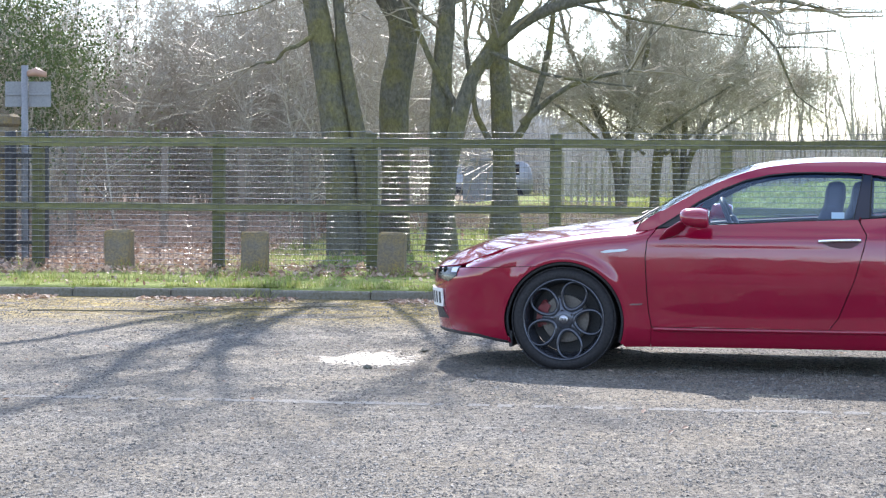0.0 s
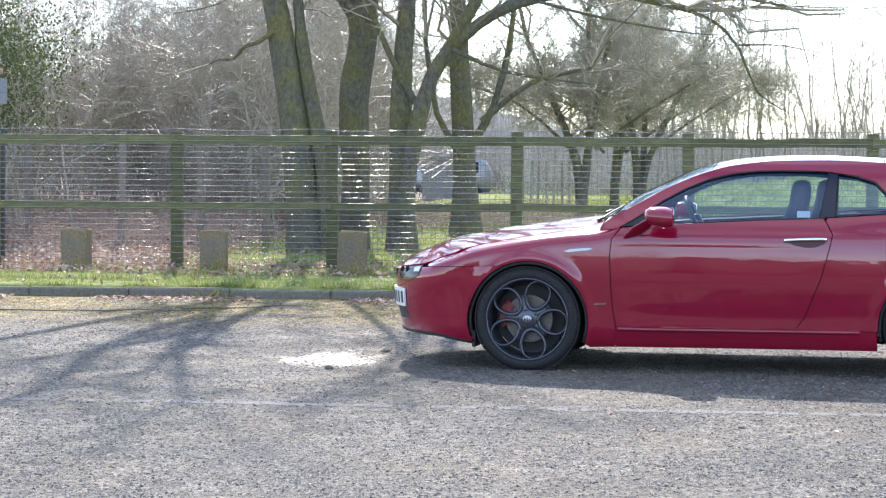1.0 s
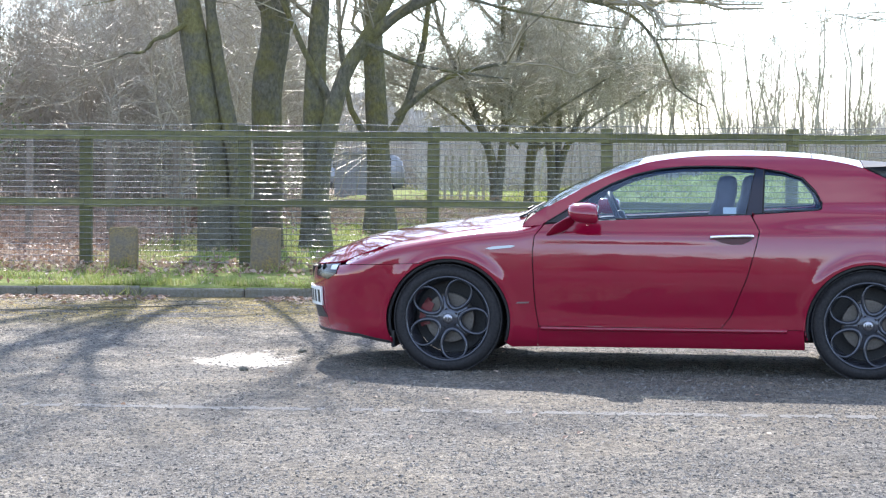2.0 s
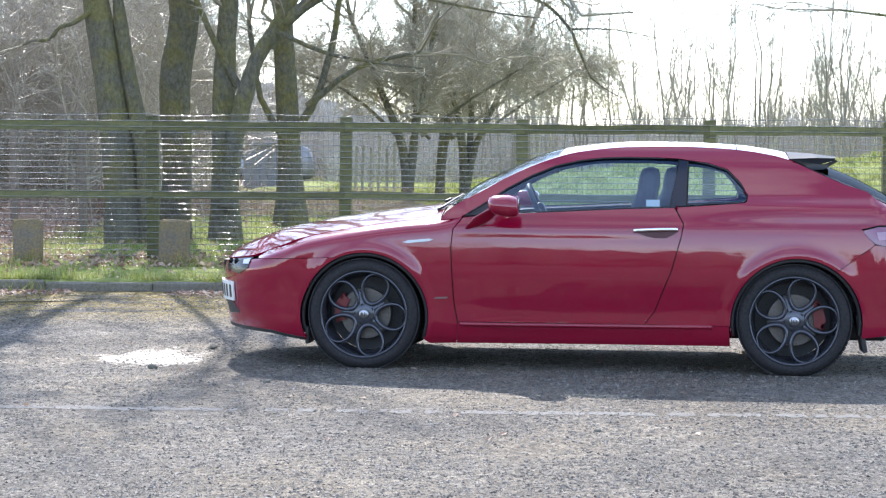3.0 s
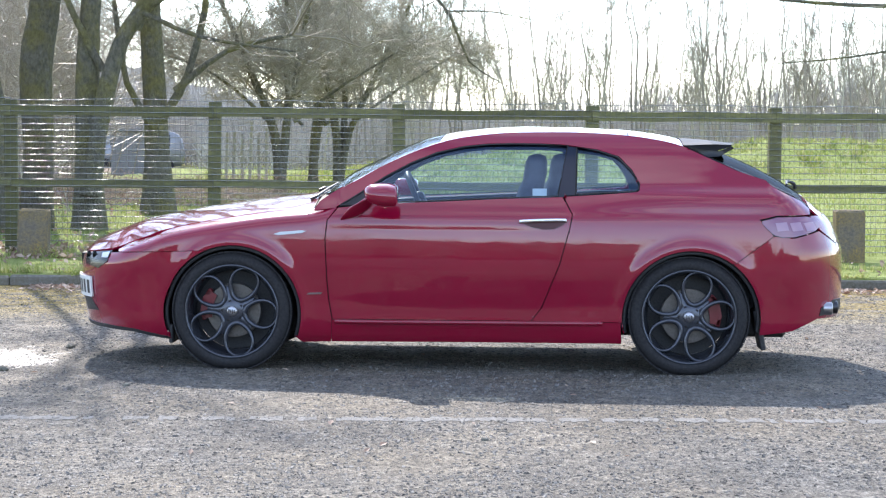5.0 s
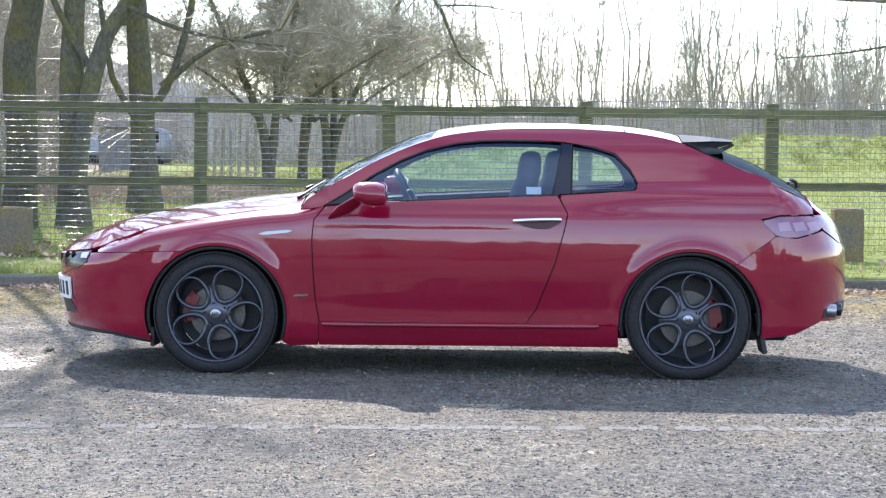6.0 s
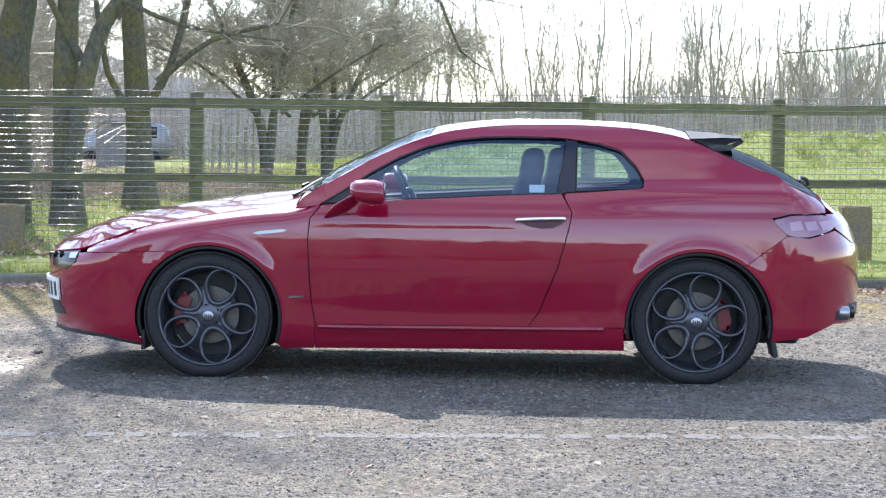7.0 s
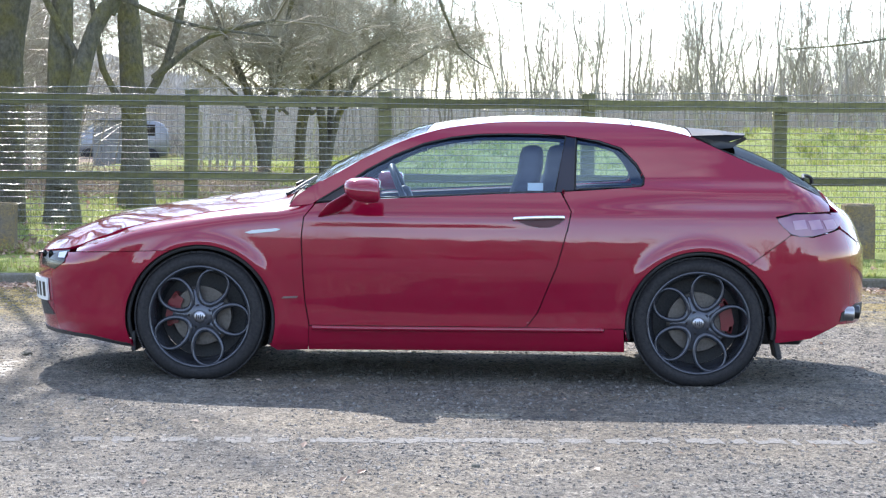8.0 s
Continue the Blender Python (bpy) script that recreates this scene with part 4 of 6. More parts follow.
    for k in range(4):
        box(bm, -0.018 + 0.010 * k, -0.013 + 0.010 * k, 0.0085, 0.0095, -0.014 + 0.004 * (k % 2), 0.012 - 0.003 * (k % 2))
    part("badge", bm, BLACK, cap)
    for k in range(5):
        a = radians(phase + 36 + 72 * k)
        bm = bmesh.new()
        lathe(bm, [(0.0, 0.026), (0.009, 0.026), (0.011, 0.030), (0.011, 0.04)], 10)
        ob = part("wheel_bolt", bm, GLOSS_BLACK, wheel)
        ob.location = (0.052 * math.cos(a), 0, 0.052 * math.sin(a))
    bm = bmesh.new()
    lathe(bm, [(0.06, 0.10), (0.150, 0.10), (0.153, 0.103), (0.153, 0.123), (0.150, 0.126), (0.06, 0.126)], 48)
    part("brake_disc", bm, STEEL, wheel, "worn steel brake disc", smooth=False)
    bm = bmesh.new()
    for y in (0.078, 0.13):
        pts = [(0.125, -30), (0.175, -28), (0.186, -12), (0.186, 12), (0.175, 28), (0.125, 30), (0.118, 12), (0.118, -12)]
        ring = [[bm.verts.new((r * math.cos(radians(caliper_angle + d)), y + dy, r * math.sin(radians(caliper_angle + d)))) for r, d in pts] for dy in (0, 0.02)]
        for i in range(len(pts)):
            j = (i + 1) % len(pts)
            bm.faces.new((ring[0][i], ring[0][j], ring[1][j], ring[1][i]))
        bm.faces.new(ring[0]), bm.faces.new(ring[1][::-1])
    for d in (-24, 24):
        m = Matrix.Rotation(-radians(caliper_angle + d), 4, "Y")
        box(bm, 0.158, 0.182, 0.078, 0.15, -0.02, 0.02, 0.004, m)
    bmesh.ops.recalc_face_normals(bm, faces=bm.faces)
    part("brake_caliper", bm, CALIPER, wheel, "red painted brake caliper")
    bm = bmesh.new()
    lathe(bm, [(0.0, 0.19), (0.221, 0.19)], 32)
    part("wheel_back", bm, BLACK, wheel)
    return wheel


for wx, phase, cal in ((0.0, 67, 168), (2.528, 75, 12)):
    w = build_wheel(phase, cal)
    w.parent = car
    w.matrix_local = pose(wx, 0.0, HUB)
    w2 = copy_thing(w, pose(wx, 2 * MID, HUB, 0, 0, 180))


def build_underside():
    for nm, x0, x1, y0, y1, z0, z1 in (("floor_pan", -0.72, 3.1, 0.36, 1.41, 0.185, 0.30), ("sill_box", 0.42, 2.14, 0.07, 1.70, 0.17, 0.28), ("front_crossmember", -0.62, -0.36, 0.30, 1.47, 0.18, 0.50), ("boot_floor", 2.93, 3.12, 0.30, 1.47, 0.24, 0.62), ("engine_bay", -0.34, 0.40, 0.27, 1.5, 0.28, 0.72), ("rear_well", 2.18, 2.92, 0.27, 1.5, 0.28, 0.80), ("bulkhead", 0.40, 0.50, 0.12, 1.65, 0.2, 0.78)):
        bm = bmesh.new()
        box(bm, x0, x1, y0, y1, z0, z1, 0.02)
        part(nm, bm, BLACK, car)
    for i in (0, 1):
        for y0, y1 in ((0.06, 0.28), (1.49, 1.71)):
            bm = bmesh.new()
            pts = arch_line(i, -18 if i == 0 else -8, 196, -0.002, 20)
            a = [bm.verts.new((x, y0, z)) for x, z in pts]
            b = [bm.verts.new((x, y1, z)) for x, z in pts]
            for k in range(len(pts) - 1):
                bm.faces.new((a[k], a[k + 1], b[k + 1], b[k]))
            part("arch_liner", bm, BLACK, car, smooth=True)
    for y0, y1 in ((0.06, 0.27), (1.5, 1.71)):
        bm = bmesh.new()
        box(bm, 2.895, 2.925, y0, y1, 0.135, 0.36, 0.006, Matrix.Translation((2.91, 0, 0.3)) @ Matrix.Rotation(radians(-12), 4, "Y") @ Matrix.Translation((-2.91, 0, -0.3)))
        part("mud_flap", bm, BLACK, car, "black rubber mud flap")
        bm = bmesh.new()
        box(bm, -0.36, -0.335, y0, y1, 0.135, 0.24, 0.006)
        part("air_deflector", bm, BLACK, car)


build_underside()


def build_interior():
    # linings inside the doors and quarters, floor, headlining
    for f in BOTH:
        part("door_lining", panel([(0.6, 0.25), (0.6, 0.925 if f else 0.915), (0.9, 0.962 if f else 0.932), (1.5, 0.995 if f else 0.945), (1.8, 1.008 if f else 0.95), (2.26, 1.036 if f else 0.965), (2.26, 0.3)], side, far=f, push=-0.07, step=0.08), FABRIC, car, "dark door lining", smooth=True)
        part("roof_lining", panel([(0.70, 0.99), (0.834, 1.085), (0.979, 1.165), (1.123, 1.224), (1.268, 1.258), (1.413, 1.274), (1.7, 1.277), (2.03, 1.246), (2.15, 1.205), (2.225, 1.12), (2.26, 1.03), (2.6, 1.0), (2.5, 1.24), (2.2, 1.31), (1.8, 1.32), (1.3, 1.295), (1.0, 1.205), (0.75, 1.085)], side, far=f, push=-0.05, step=0.05), FABRIC, car, smooth=True)
    bm = panel([(1.24, -0.95), (2.5, -0.95), (2.5, 0.95), (1.24, 0.95)], over, push=-0.035, step=0.12)
    part("headlining", bm, HEADLINE, car, "grey headlining", smooth=True)
    bm = bmesh.new()
    box(bm, 0.45, 2.2, 0.08, 1.69, 0.27, 0.30)
    box(bm, 0.52, 0.80, 0.14, 1.63, 0.60, 0.86, 0.05)
    box(bm, 0.72, 0.98, 0.16, 1.61, 0.72, 0.90, 0.05)
    box(bm, 0.9, 1.9, 0.80, 0.97, 0.3, 0.56, 0.04)
    part("dashboard", bm, FABRIC, car, "dark dashboard and console")
    bm = bmesh.new()
    box(bm, 2.2, 3.1, 0.16, 1.6, 0.6, 0.93, 0.05)
    part("parcel_shelf", bm, FABRIC, car)
    # seats
    for y, lean in ((0.50, 0.0), (1.27, 0.0)):
        bm = bmesh.new()
        rings = []
        for k, (x, z, w, d) in enumerate(((1.50, 0.46, 0.25, 0.09), (1.54, 0.60, 0.26, 0.095), (1.59, 0.78, 0.25, 0.09), (1.635, 0.94, 0.235, 0.078), (1.655, 1.02, 0.19, 0.07), (1.668, 1.06, 0.12, 0.064), (1.675, 1.10, 0.115, 0.066), (1.68, 1.16, 0.11, 0.062), (1.683, 1.195, 0.09, 0.05), (1.685, 1.208, 0.04, 0.02))):
            rings.append(oval((x + (0.15 if y > 1 else 0), y, z), d, w, (1, 0, 0), (0, 1, 0), 24, 2.8))
        loft(bm, rings)
        seat = part("seat", bm, FABRIC, car, "dark leather front seat with built-in headrest", smooth=True)
        bm = bmesh.new()
        loft(bm, [oval((1.22, y, 0.46), 0.30, 0.25, (1, 0, 0), (0, 1, 0), 24, 4), oval((1.22, y, 0.56), 0.30, 0.25, (1, 0, 0), (0, 1, 0), 24, 4), oval((1.24, y, 0.59), 0.25, 0.2, (1, 0, 0), (0, 1, 0), 24, 4)])
        part("seat_cushion", bm, FABRIC, seat, smooth=True)
        bm = bmesh.new()
        box(bm, 1.66, 1.74, y - 0.262, y - 0.258, 0.975, 1.015)
        if y < 1:
            part("seat_label", bm, PAPER, seat, "small white paper label")
        else:
            bm.free()
    for y in (0.55, 1.22):
        bm = bmesh.new()
        loft(bm, [oval((2.15, y, 0.5), 0.09, 0.26, (1, 0, 0), (0, 1, 0), 20, 3), oval((2.28, y, 0.86), 0.08, 0.25, (1, 0, 0), (0, 1, 0), 20, 3), oval((2.30, y, 0.94), 0.05, 0.2, (1, 0, 0), (0, 1, 0), 20, 3)])
        part("rear_seat", bm, FABRIC, car, smooth=True)
    # steering wheel on the far side, seen through the door glass
    bm = bmesh.new()
    rings = []
    for i in range(36):
        t = 2 * math.pi * i / 36
        c = Vector((0, 0.185 * math.cos(t), 0.185 * math.sin(t)))
        o = c.normalized()
        rings.append([bm.verts.new(c + o * 0.017 * math.cos(w) + Vector((1, 0, 0)) * 0.017 * math.sin(w)) for w in [2 * math.pi * s / 8 for s in range(8)]])
    for i in range(36):
        p, q = rings[i], rings[(i + 1) % 36]
        for s in range(8):
            bm.faces.new((p[s], p[(s + 1) % 8], q[(s + 1) % 8], q[s]))
    box(bm, -0.02, 0.04, -0.07, 0.07, -0.06, 0.06, 0.02)
    for a in (0, 180, 270):
        box(bm, -0.01, 0.015, 0.05, 0.18, -0.02, 0.02, 0.004, Matrix.Rotation(radians(a), 4, "X"))
    ob = part("steering_wheel", bm, BLACK, car, "black three-spoke steering wheel", smooth=True)
    ob.matrix_local = pose(0.97, 1.27, 0.91, 0, -24, 0)
    # a mirror on the screen
    bm = bmesh.new()
    loft(bm, [oval((1.06, MID, 1.2), 0.012, 0.03, (0, 0, 1), (0, 1, 0)), oval((1.09, MID, 1.2), 0.035, 0.11, (0, 0, 1), (0, 1, 0)), oval((1.11, MID, 1.2), 0.032, 0.105, (0, 0, 1), (0, 1, 0))])
    part("interior_mirror", bm, BLACK, car, smooth=True)


build_interior()


def build_details():
    for f in BOTH:
        flip = Matrix.Identity(4) if not f else Matrix.Translation((0, 2 * MID, 0)) @ Matrix.Diagonal((1, -1, 1, 1))

        def put(name, bm, mat, label="", parent=None, smooth=True):
            if f:
                bmesh.ops.transform(bm, matrix=flip, verts=bm.verts)
                bmesh.ops.reverse_faces(bm, faces=bm.faces)
            return part(name, bm, mat, parent or car, label, smooth)
        # door mirror: a rounded shell on a slanting foot
        bm = bmesh.new()
        loft(bm, [oval((0.745 + dx, -0.02 - 0.11 + dy, 0.982 + dz), a, b, (0, 0.97, 0.1), (0, -0.1, 0.99), 22, 2.5) for dx, dy, dz, a, b in ((0.0, 0, 0.012, 0.02, 0.014), (0.008, 0, 0.008, 0.062, 0.034), (0.035, 0, 0.004, 0.095, 0.052), (0.08, 0, -0.002, 0.108, 0.061), (0.13, 0, -0.005, 0.108, 0.064), (0.17, 0, -0.008, 0.102, 0.058), (0.18, 0, -0.008, 0.09, 0.048))])
        mirror = put("door_mirror", bm, PAINT, "deep red door mirror")
        bm = bmesh.new()
        loft(bm, [oval((0.652, 0.02, 0.842), 0.060, 0.02, (1, 0, 0.25), (0, 1, 0), 16), oval((0.672, -0.018, 0.866), 0.058, 0.022, (1, 0, 0.1), (0, 1, 0), 16), oval((0.712, -0.055, 0.905), 0.060, 0.026, (1, 0, 0.0), (0, 1, 0), 16), oval((0.762, -0.095, 0.945), 0.052, 0.028, (1, 0, 0.15), (0, 1, 0), 16), oval((0.80, -0.12, 0.968), 0.05, 0.03, (1, 0, 0.1), (0, 1, 0), 16)])
        put("mirror_foot", bm, PAINT, "", mirror)
        bm = bmesh.new()
        loft(bm, [oval((0.921, -0.13, 0.978), 0.088, 0.04, (0, 0.97, 0.1), (0, -0.1, 0.99), 20, 2.5), oval((0.923, -0.13, 0.978), 0.086, 0.038, (0, 0.97, 0.1), (0, -0.1, 0.99), 20, 2.5)])
        put("mirror_glass", bm, CHROME, "silvered mirror glass", mirror)
        # pull handle over a raised dark patch, painted as the shade in its scoop
        bm = panel([(1.61, 0.826), (1.66, 0.806), (1.72, 0.795), (1.78, 0.797), (1.825, 0.818), (1.848, 0.838), (1.7, 0.84)], side, push=0.005, lip=0.004)
        handle = put("handle_recess", bm, SCOOP_SHADE, "dark red patch painted as the shade of the handle scoop")
        tw_pts = smooth_line([side(1.592, 0.833), side(1.60, 0.839) + Vector((0, -0.018, 0)), side(1.72, 0.846) + Vector((0, -0.026, 0)), side(1.835, 0.848) + Vector((0, -0.018, 0)), side(1.85, 0.842)], 5)
        bm = bmesh.new()
        loft(bm, [oval(p, 0.006, 0.0095, (0, 1, 0), (0, 0, 1), 12, 3) for p in tw_pts])
        put("door_handle", bm, CHROME, "chrome pull handle", handle)
        # bright side strip on the wing, and a small badge
        bm = panel([(0.232, 0.754), (0.26, 0.748), (0.39, 0.762), (0.413, 0.772), (0.39, 0.776), (0.27, 0.766)], side, push=0.005, lip=0.006)
        put("side_repeater", bm, SATIN, "chrome-edged side repeater strip")
        bm = panel([(0.418, 0.421), (0.495, 0.424), (0.503, 0.433), (0.43, 0.430)], side, push=0.004, lip=0.004)
        put("wing_badge", bm, SATIN, "small chrome badge")
        # small raised sliver added to stand in for a highlight on the flank
        bm = panel([(2.155, 0.872), (2.20, 0.878), (2.2, 0.884), (2.155, 0.879)], side, push=0.003, lip=0.003)
        put("highlight_sliver", bm, PAINT)
        # lamps
        z0 = [(along(-0.70, 0.648), 0.642), (along(-0.835, 0.63), 0.625), (along(-0.90, 0.6), 0.61), (along(-0.90, 0.56), 0.558), (along(-0.79, 0.545), 0.540), (along(-0.725, 0.58), 0.582)]
        bm = panel(z0, side, push=0.003, lip=0.004)
        lamp = put("headlight", bm, GLOSS_BLACK, "dark headlight cluster with round lamps")
        bm = panel([(along(-0.715, 0.63), 0.633), (along(-0.765, 0.62), 0.626), (along(-0.765, 0.6), 0.600), (along(-0.722, 0.6), 0.602)], side, push=0.006, lip=0.003)
        put("side_lamp", bm, CLEAR_LAMP, "bright clear side lamp", lamp)
        bm = panel([(along(-0.73, 0.57), 0.577), (along(-0.89, 0.57), 0.590), (along(-0.89, 0.57), 0.596), (along(-0.73, 0.57), 0.583)], side, push=0.006, lip=0.003)
        put("lamp_bar", bm, DARK_CHROME, "", lamp)
        for i, (x, z) in enumerate(((-0.82, 0.612), (-0.87, 0.606))):
            p = side(along(x, z), z)
            m = Matrix.Translation(p + Vector((-0.004, -0.004, 0)))
            bm = bmesh.new()
            loft(bm, [oval((0, 0, 0), 0.022, 0.026, (0.75, -0.66, 0), (0, 0, 1), 18, 2), oval((-0.001, -0.0015, 0), 0.018, 0.021, (0.75, -0.66, 0), (0, 0, 1), 18, 2), oval((-0.002, -0.003, 0), 0.008, 0.01, (0.75, -0.66, 0), (0, 0, 1), 18, 2)])
            bmesh.ops.transform(bm, matrix=m, verts=bm.verts)
            put("lamp_lens", bm, DARK_GLASS, "", lamp)
        t0 = [(2.918, 0.855), (along(3.0, 0.876), 0.876), (along(3.17, 0.878), 0.878), (along(3.22, 0.870), 0.868), (along(3.25, 0.85), 0.848), (along(3.255, 0.82), 0.82), (along(3.22, 0.795), 0.795), (along(3.1, 0.764), 0.764), (along(3.03, 0.762), 0.762), (2.985, 0.776), (2.945, 0.81), (2.918, 0.84)]
        bm = panel(t0, side, push=0.001, lip=0.004)
        tail = put("tail_light", bm, GLOSS_BLACK, "pale pink frosted tail light in a dark edge")
        t1 = [(3.07 + (u - 3.07) * 0.99, 0.82 + (z - 0.82) * 0.955) for u, z in t0]
        bm = panel(t1, side, push=0.005, lip=0.004)
        put("lens", bm, PINK_LENS, "pale pink frosted lens", tail)
        for x in (2.995, 3.075, 3.155):
            bm = panel([(along(x + 0.006, 0.83), 0.797), (along(x + 0.068, 0.83), 0.803), (along(x + 0.06, 0.83), 0.848), (along(x - 0.004, 0.83), 0.842)], side, push=0.007, lip=0.003)
            put("lamp_cell", bm, CELL, "", tail)
        # exhaust tips in a dark cut-out
        bm = panel([(along(3.26, 0.33), 0.325), (along(3.27, 0.37), 0.37), (along(3.36, 0.41), 0.41), (along(3.42, 0.41), 0.405), (along(3.42, 0.34), 0.34)], side, push=0.003, lip=0.004)
        put("exhaust_surround", bm, BLACK)
        for dx in (0.0, 0.05):
            bm = bmesh.new()
            loft(bm, [oval((3.17 + dx, 0.235 + dx * 2.2, 0.365), 0.033, 0.033, (0, 1, 0), (0, 0, 1), 20, 2), oval((3.335 + dx * 0.9, 0.235 + dx * 2.2, 0.362), 0.037, 0.037, (0, 1, 0), (0, 0, 1), 20, 2), oval((3.34 + dx * 0.9, 0.235 + dx * 2.2, 0.362), 0.032, 0.032, (0, 1, 0), (0, 0, 1), 20, 2), oval((3.26 + dx * 0.9, 0.235 + dx * 2.2, 0.362), 0.031, 0.031, (0, 1, 0), (0, 0, 1), 20, 2)])
            put("exhaust_tip", bm, DARK_CHROME if dx else SATIN, "dark exhaust tip" if dx else "satin metal exhaust tip")
        # lower grille slot at the front corner
        bm = panel([(along(-0.80, 0.33), 0.30), (along(-0.90, 0.33), 0.29), (along(-0.93, 0.33), 0.41), (along(-0.885, 0.33), 0.42)], side, push=0.003, lip=0.004)
        put("air_intake", bm, BLACK, "black lower air intake")
    # number plate on the near corner of the bumper, its characters as plain bars
    pu0, pu1 = along(-0.835, 0.43), along(-0.972, 0.43)
    bm = panel([(pu0, 0.372), (pu0, 0.488), (pu1 - 0.05, 0.488), (pu1 - 0.05, 0.372)], side, push=0.014, lip=0.01)
    plate = part("number_plate", bm, PLATE, car, "white front number plate", smooth=True)
    for k in range(5):
        u = pu0 - 0.02 - 0.052 * k
        bm = panel([(u, 0.392), (u, 0.468), (u - 0.026, 0.468), (u - 0.026, 0.392)], side, push=0.016, lip=0.001)
        part("plate_bar", bm, INK, plate)
    # shield grille
    bm = bmesh.new()
    loft(bm, [[Vector((x, MID + y, z)) for y, z in ((-0.13, 0.60), (0.13, 0.60), (0.06, 0.33), (-0.06, 0.33))] for x in (-0.95, -1.0)])
    part("grille", bm, BLACK, car, "black shield-shaped grille")
    # roof spoiler
    bm = bmesh.new()
    rings = []
    for f in np.linspace(-0.97, 0.97, 15):
        p = over(2.50, f)
        q = over(2.60, f)
        back = 2.80 - 0.035 * f * f
        zt = 1.282 - 0.012 * abs(f) ** 3
        rings.append([p + Vector((0, 0, 0.004)), Vector((2.66, q.y, (p.z + zt) / 2 + 0.006)), Vector((back, q.y, zt)), Vector((back - 0.004, q.y, zt - 0.012)), Vector((2.70, q.y, zt - 0.030)), Vector((2.61, q.y, q.z - 0.01))])
    loft(bm, rings)
    part("roof_spoiler", bm, HATCH_BLACK, car, "satin black roof spoiler", smooth=False)
    skin("spoiler_corner", [(2.52, 1.262), (2.60, 1.245), (2.70, 1.235), (2.77, 1.262), (2.78, 1.25), (2.70, 1.205), (2.63, 1.2)], lambda u, z: Vector((u, side(u, min(z, 1.21)).y + 0.02, z)), GLOSS_BLACK, "gloss black spoiler end", step=0.03)
    # wipers
    for y0, y1 in ((0.35, 0.95), (0.85, 1.35)):
        tw = Tubes()
        a, b = over(0.43, (y0 - MID) / 0.8), over(0.50, (y1 - MID) / 0.8)
        tw.tube([a + Vector((-0.03, 0, 0.0)), a + Vector((0, 0.03, 0.016)), a.lerp(b, 0.5) + Vector((0, 0, 0.016)), b + Vector((0, 0, 0.012))], 0.010, 0.006, 6)
        tw.tube([a.lerp(b, 0.1) + Vector((0.03, 0, 0.02)), b + Vector((0.03, 0, 0.018))], 0.006, 0.006, 5)
        from_mesh("wiper", tw.mesh("wiper"), BLACK, car, "black windscreen wiper")
    tw = Tubes()
    p = over(3.17, 0.0)
    tw.tube(smooth_line([p + Vector((0.03, 0, 0.0)), p + Vector((0.02, -0.02, 0.03)), p + Vector((-0.03, -0.1, 0.045)), p + Vector((-0.06, -0.35, 0.03))]), 0.012, 0.007, 6)
    from_mesh("rear_wiper", tw.mesh("rear_wiper"), BLACK, car, "black rear wiper")


build_details()

# ---- trees


def build_tree(name, label, stems, seed, depth=2, count=9, length=1.5, extra=(), group="bare trees", twigs=None, back=0.0):
    """stems: lines of points with a radius at each end; extra: thin drooping branches."""
    rng = random.Random(seed)
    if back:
        # moved back by this much and enlarged about the camera, to keep its view
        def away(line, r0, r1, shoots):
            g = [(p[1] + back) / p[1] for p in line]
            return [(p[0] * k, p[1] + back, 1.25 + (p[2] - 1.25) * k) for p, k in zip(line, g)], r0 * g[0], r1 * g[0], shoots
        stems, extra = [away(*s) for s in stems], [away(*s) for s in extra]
    base = Vector(stems[0][0][0])
    tree = thing(name, label, "tree", group, at=Matrix.Translation(base))
    trunk, crown = Tubes(), Tubes()
    for pts, r0, r1, shoots in stems:
        line = [p - base for p in smooth_line(pts)]
        trunk.tube(line, r0, r1, 12, r0 * 0.25 if Vector(pts[0]).z < 0.8 else 0.0)
        if shoots:
            sprout(crown, line[len(line) // 3:], r0 * 0.35, r1 * 0.6, rng, depth, shoots, length)
            tip, way = line[-1], (line[-1] - line[-2]).normalized()
            for _ in range(3):
                q = tip + (way + Vector((rng.gauss(0, 0.4), rng.gauss(0, 0.4), rng.gauss(0, 0.3)))).normalized() * length * 1.2
                l2 = bend(tip, q, 0.05, rng, 4)
                crown.tube(l2, r1 * 0.8, r1 * 0.25, 5)
                sprout(crown, l2, r1 * 0.8, r1 * 0.25, rng, depth - 1, count, length * 0.6)
    for pts, r0, r1, shoots in extra:
        line = [p - base for p in smooth_line(pts)]
        trunk.tube(line, r0, r1, 6)
        sprout(crown, line, r0 * 0.7, r1, rng, 1, shoots, 0.55, 0.0)
    me = trunk.mesh("trunk")
    for v in me.vertices:
        n = noise.noise(v.co * 5.0) * 0.018 + noise.noise(v.co * 1.7) * 0.025
        v.co += Vector((n, n * 0.6, 0))
    from_mesh("trunk", me, BARK, tree, smooth=True)
    from_mesh("crown", crown.mesh("crown"), twigs or BRANCH, tree, "bare brown twigs")
    return tree


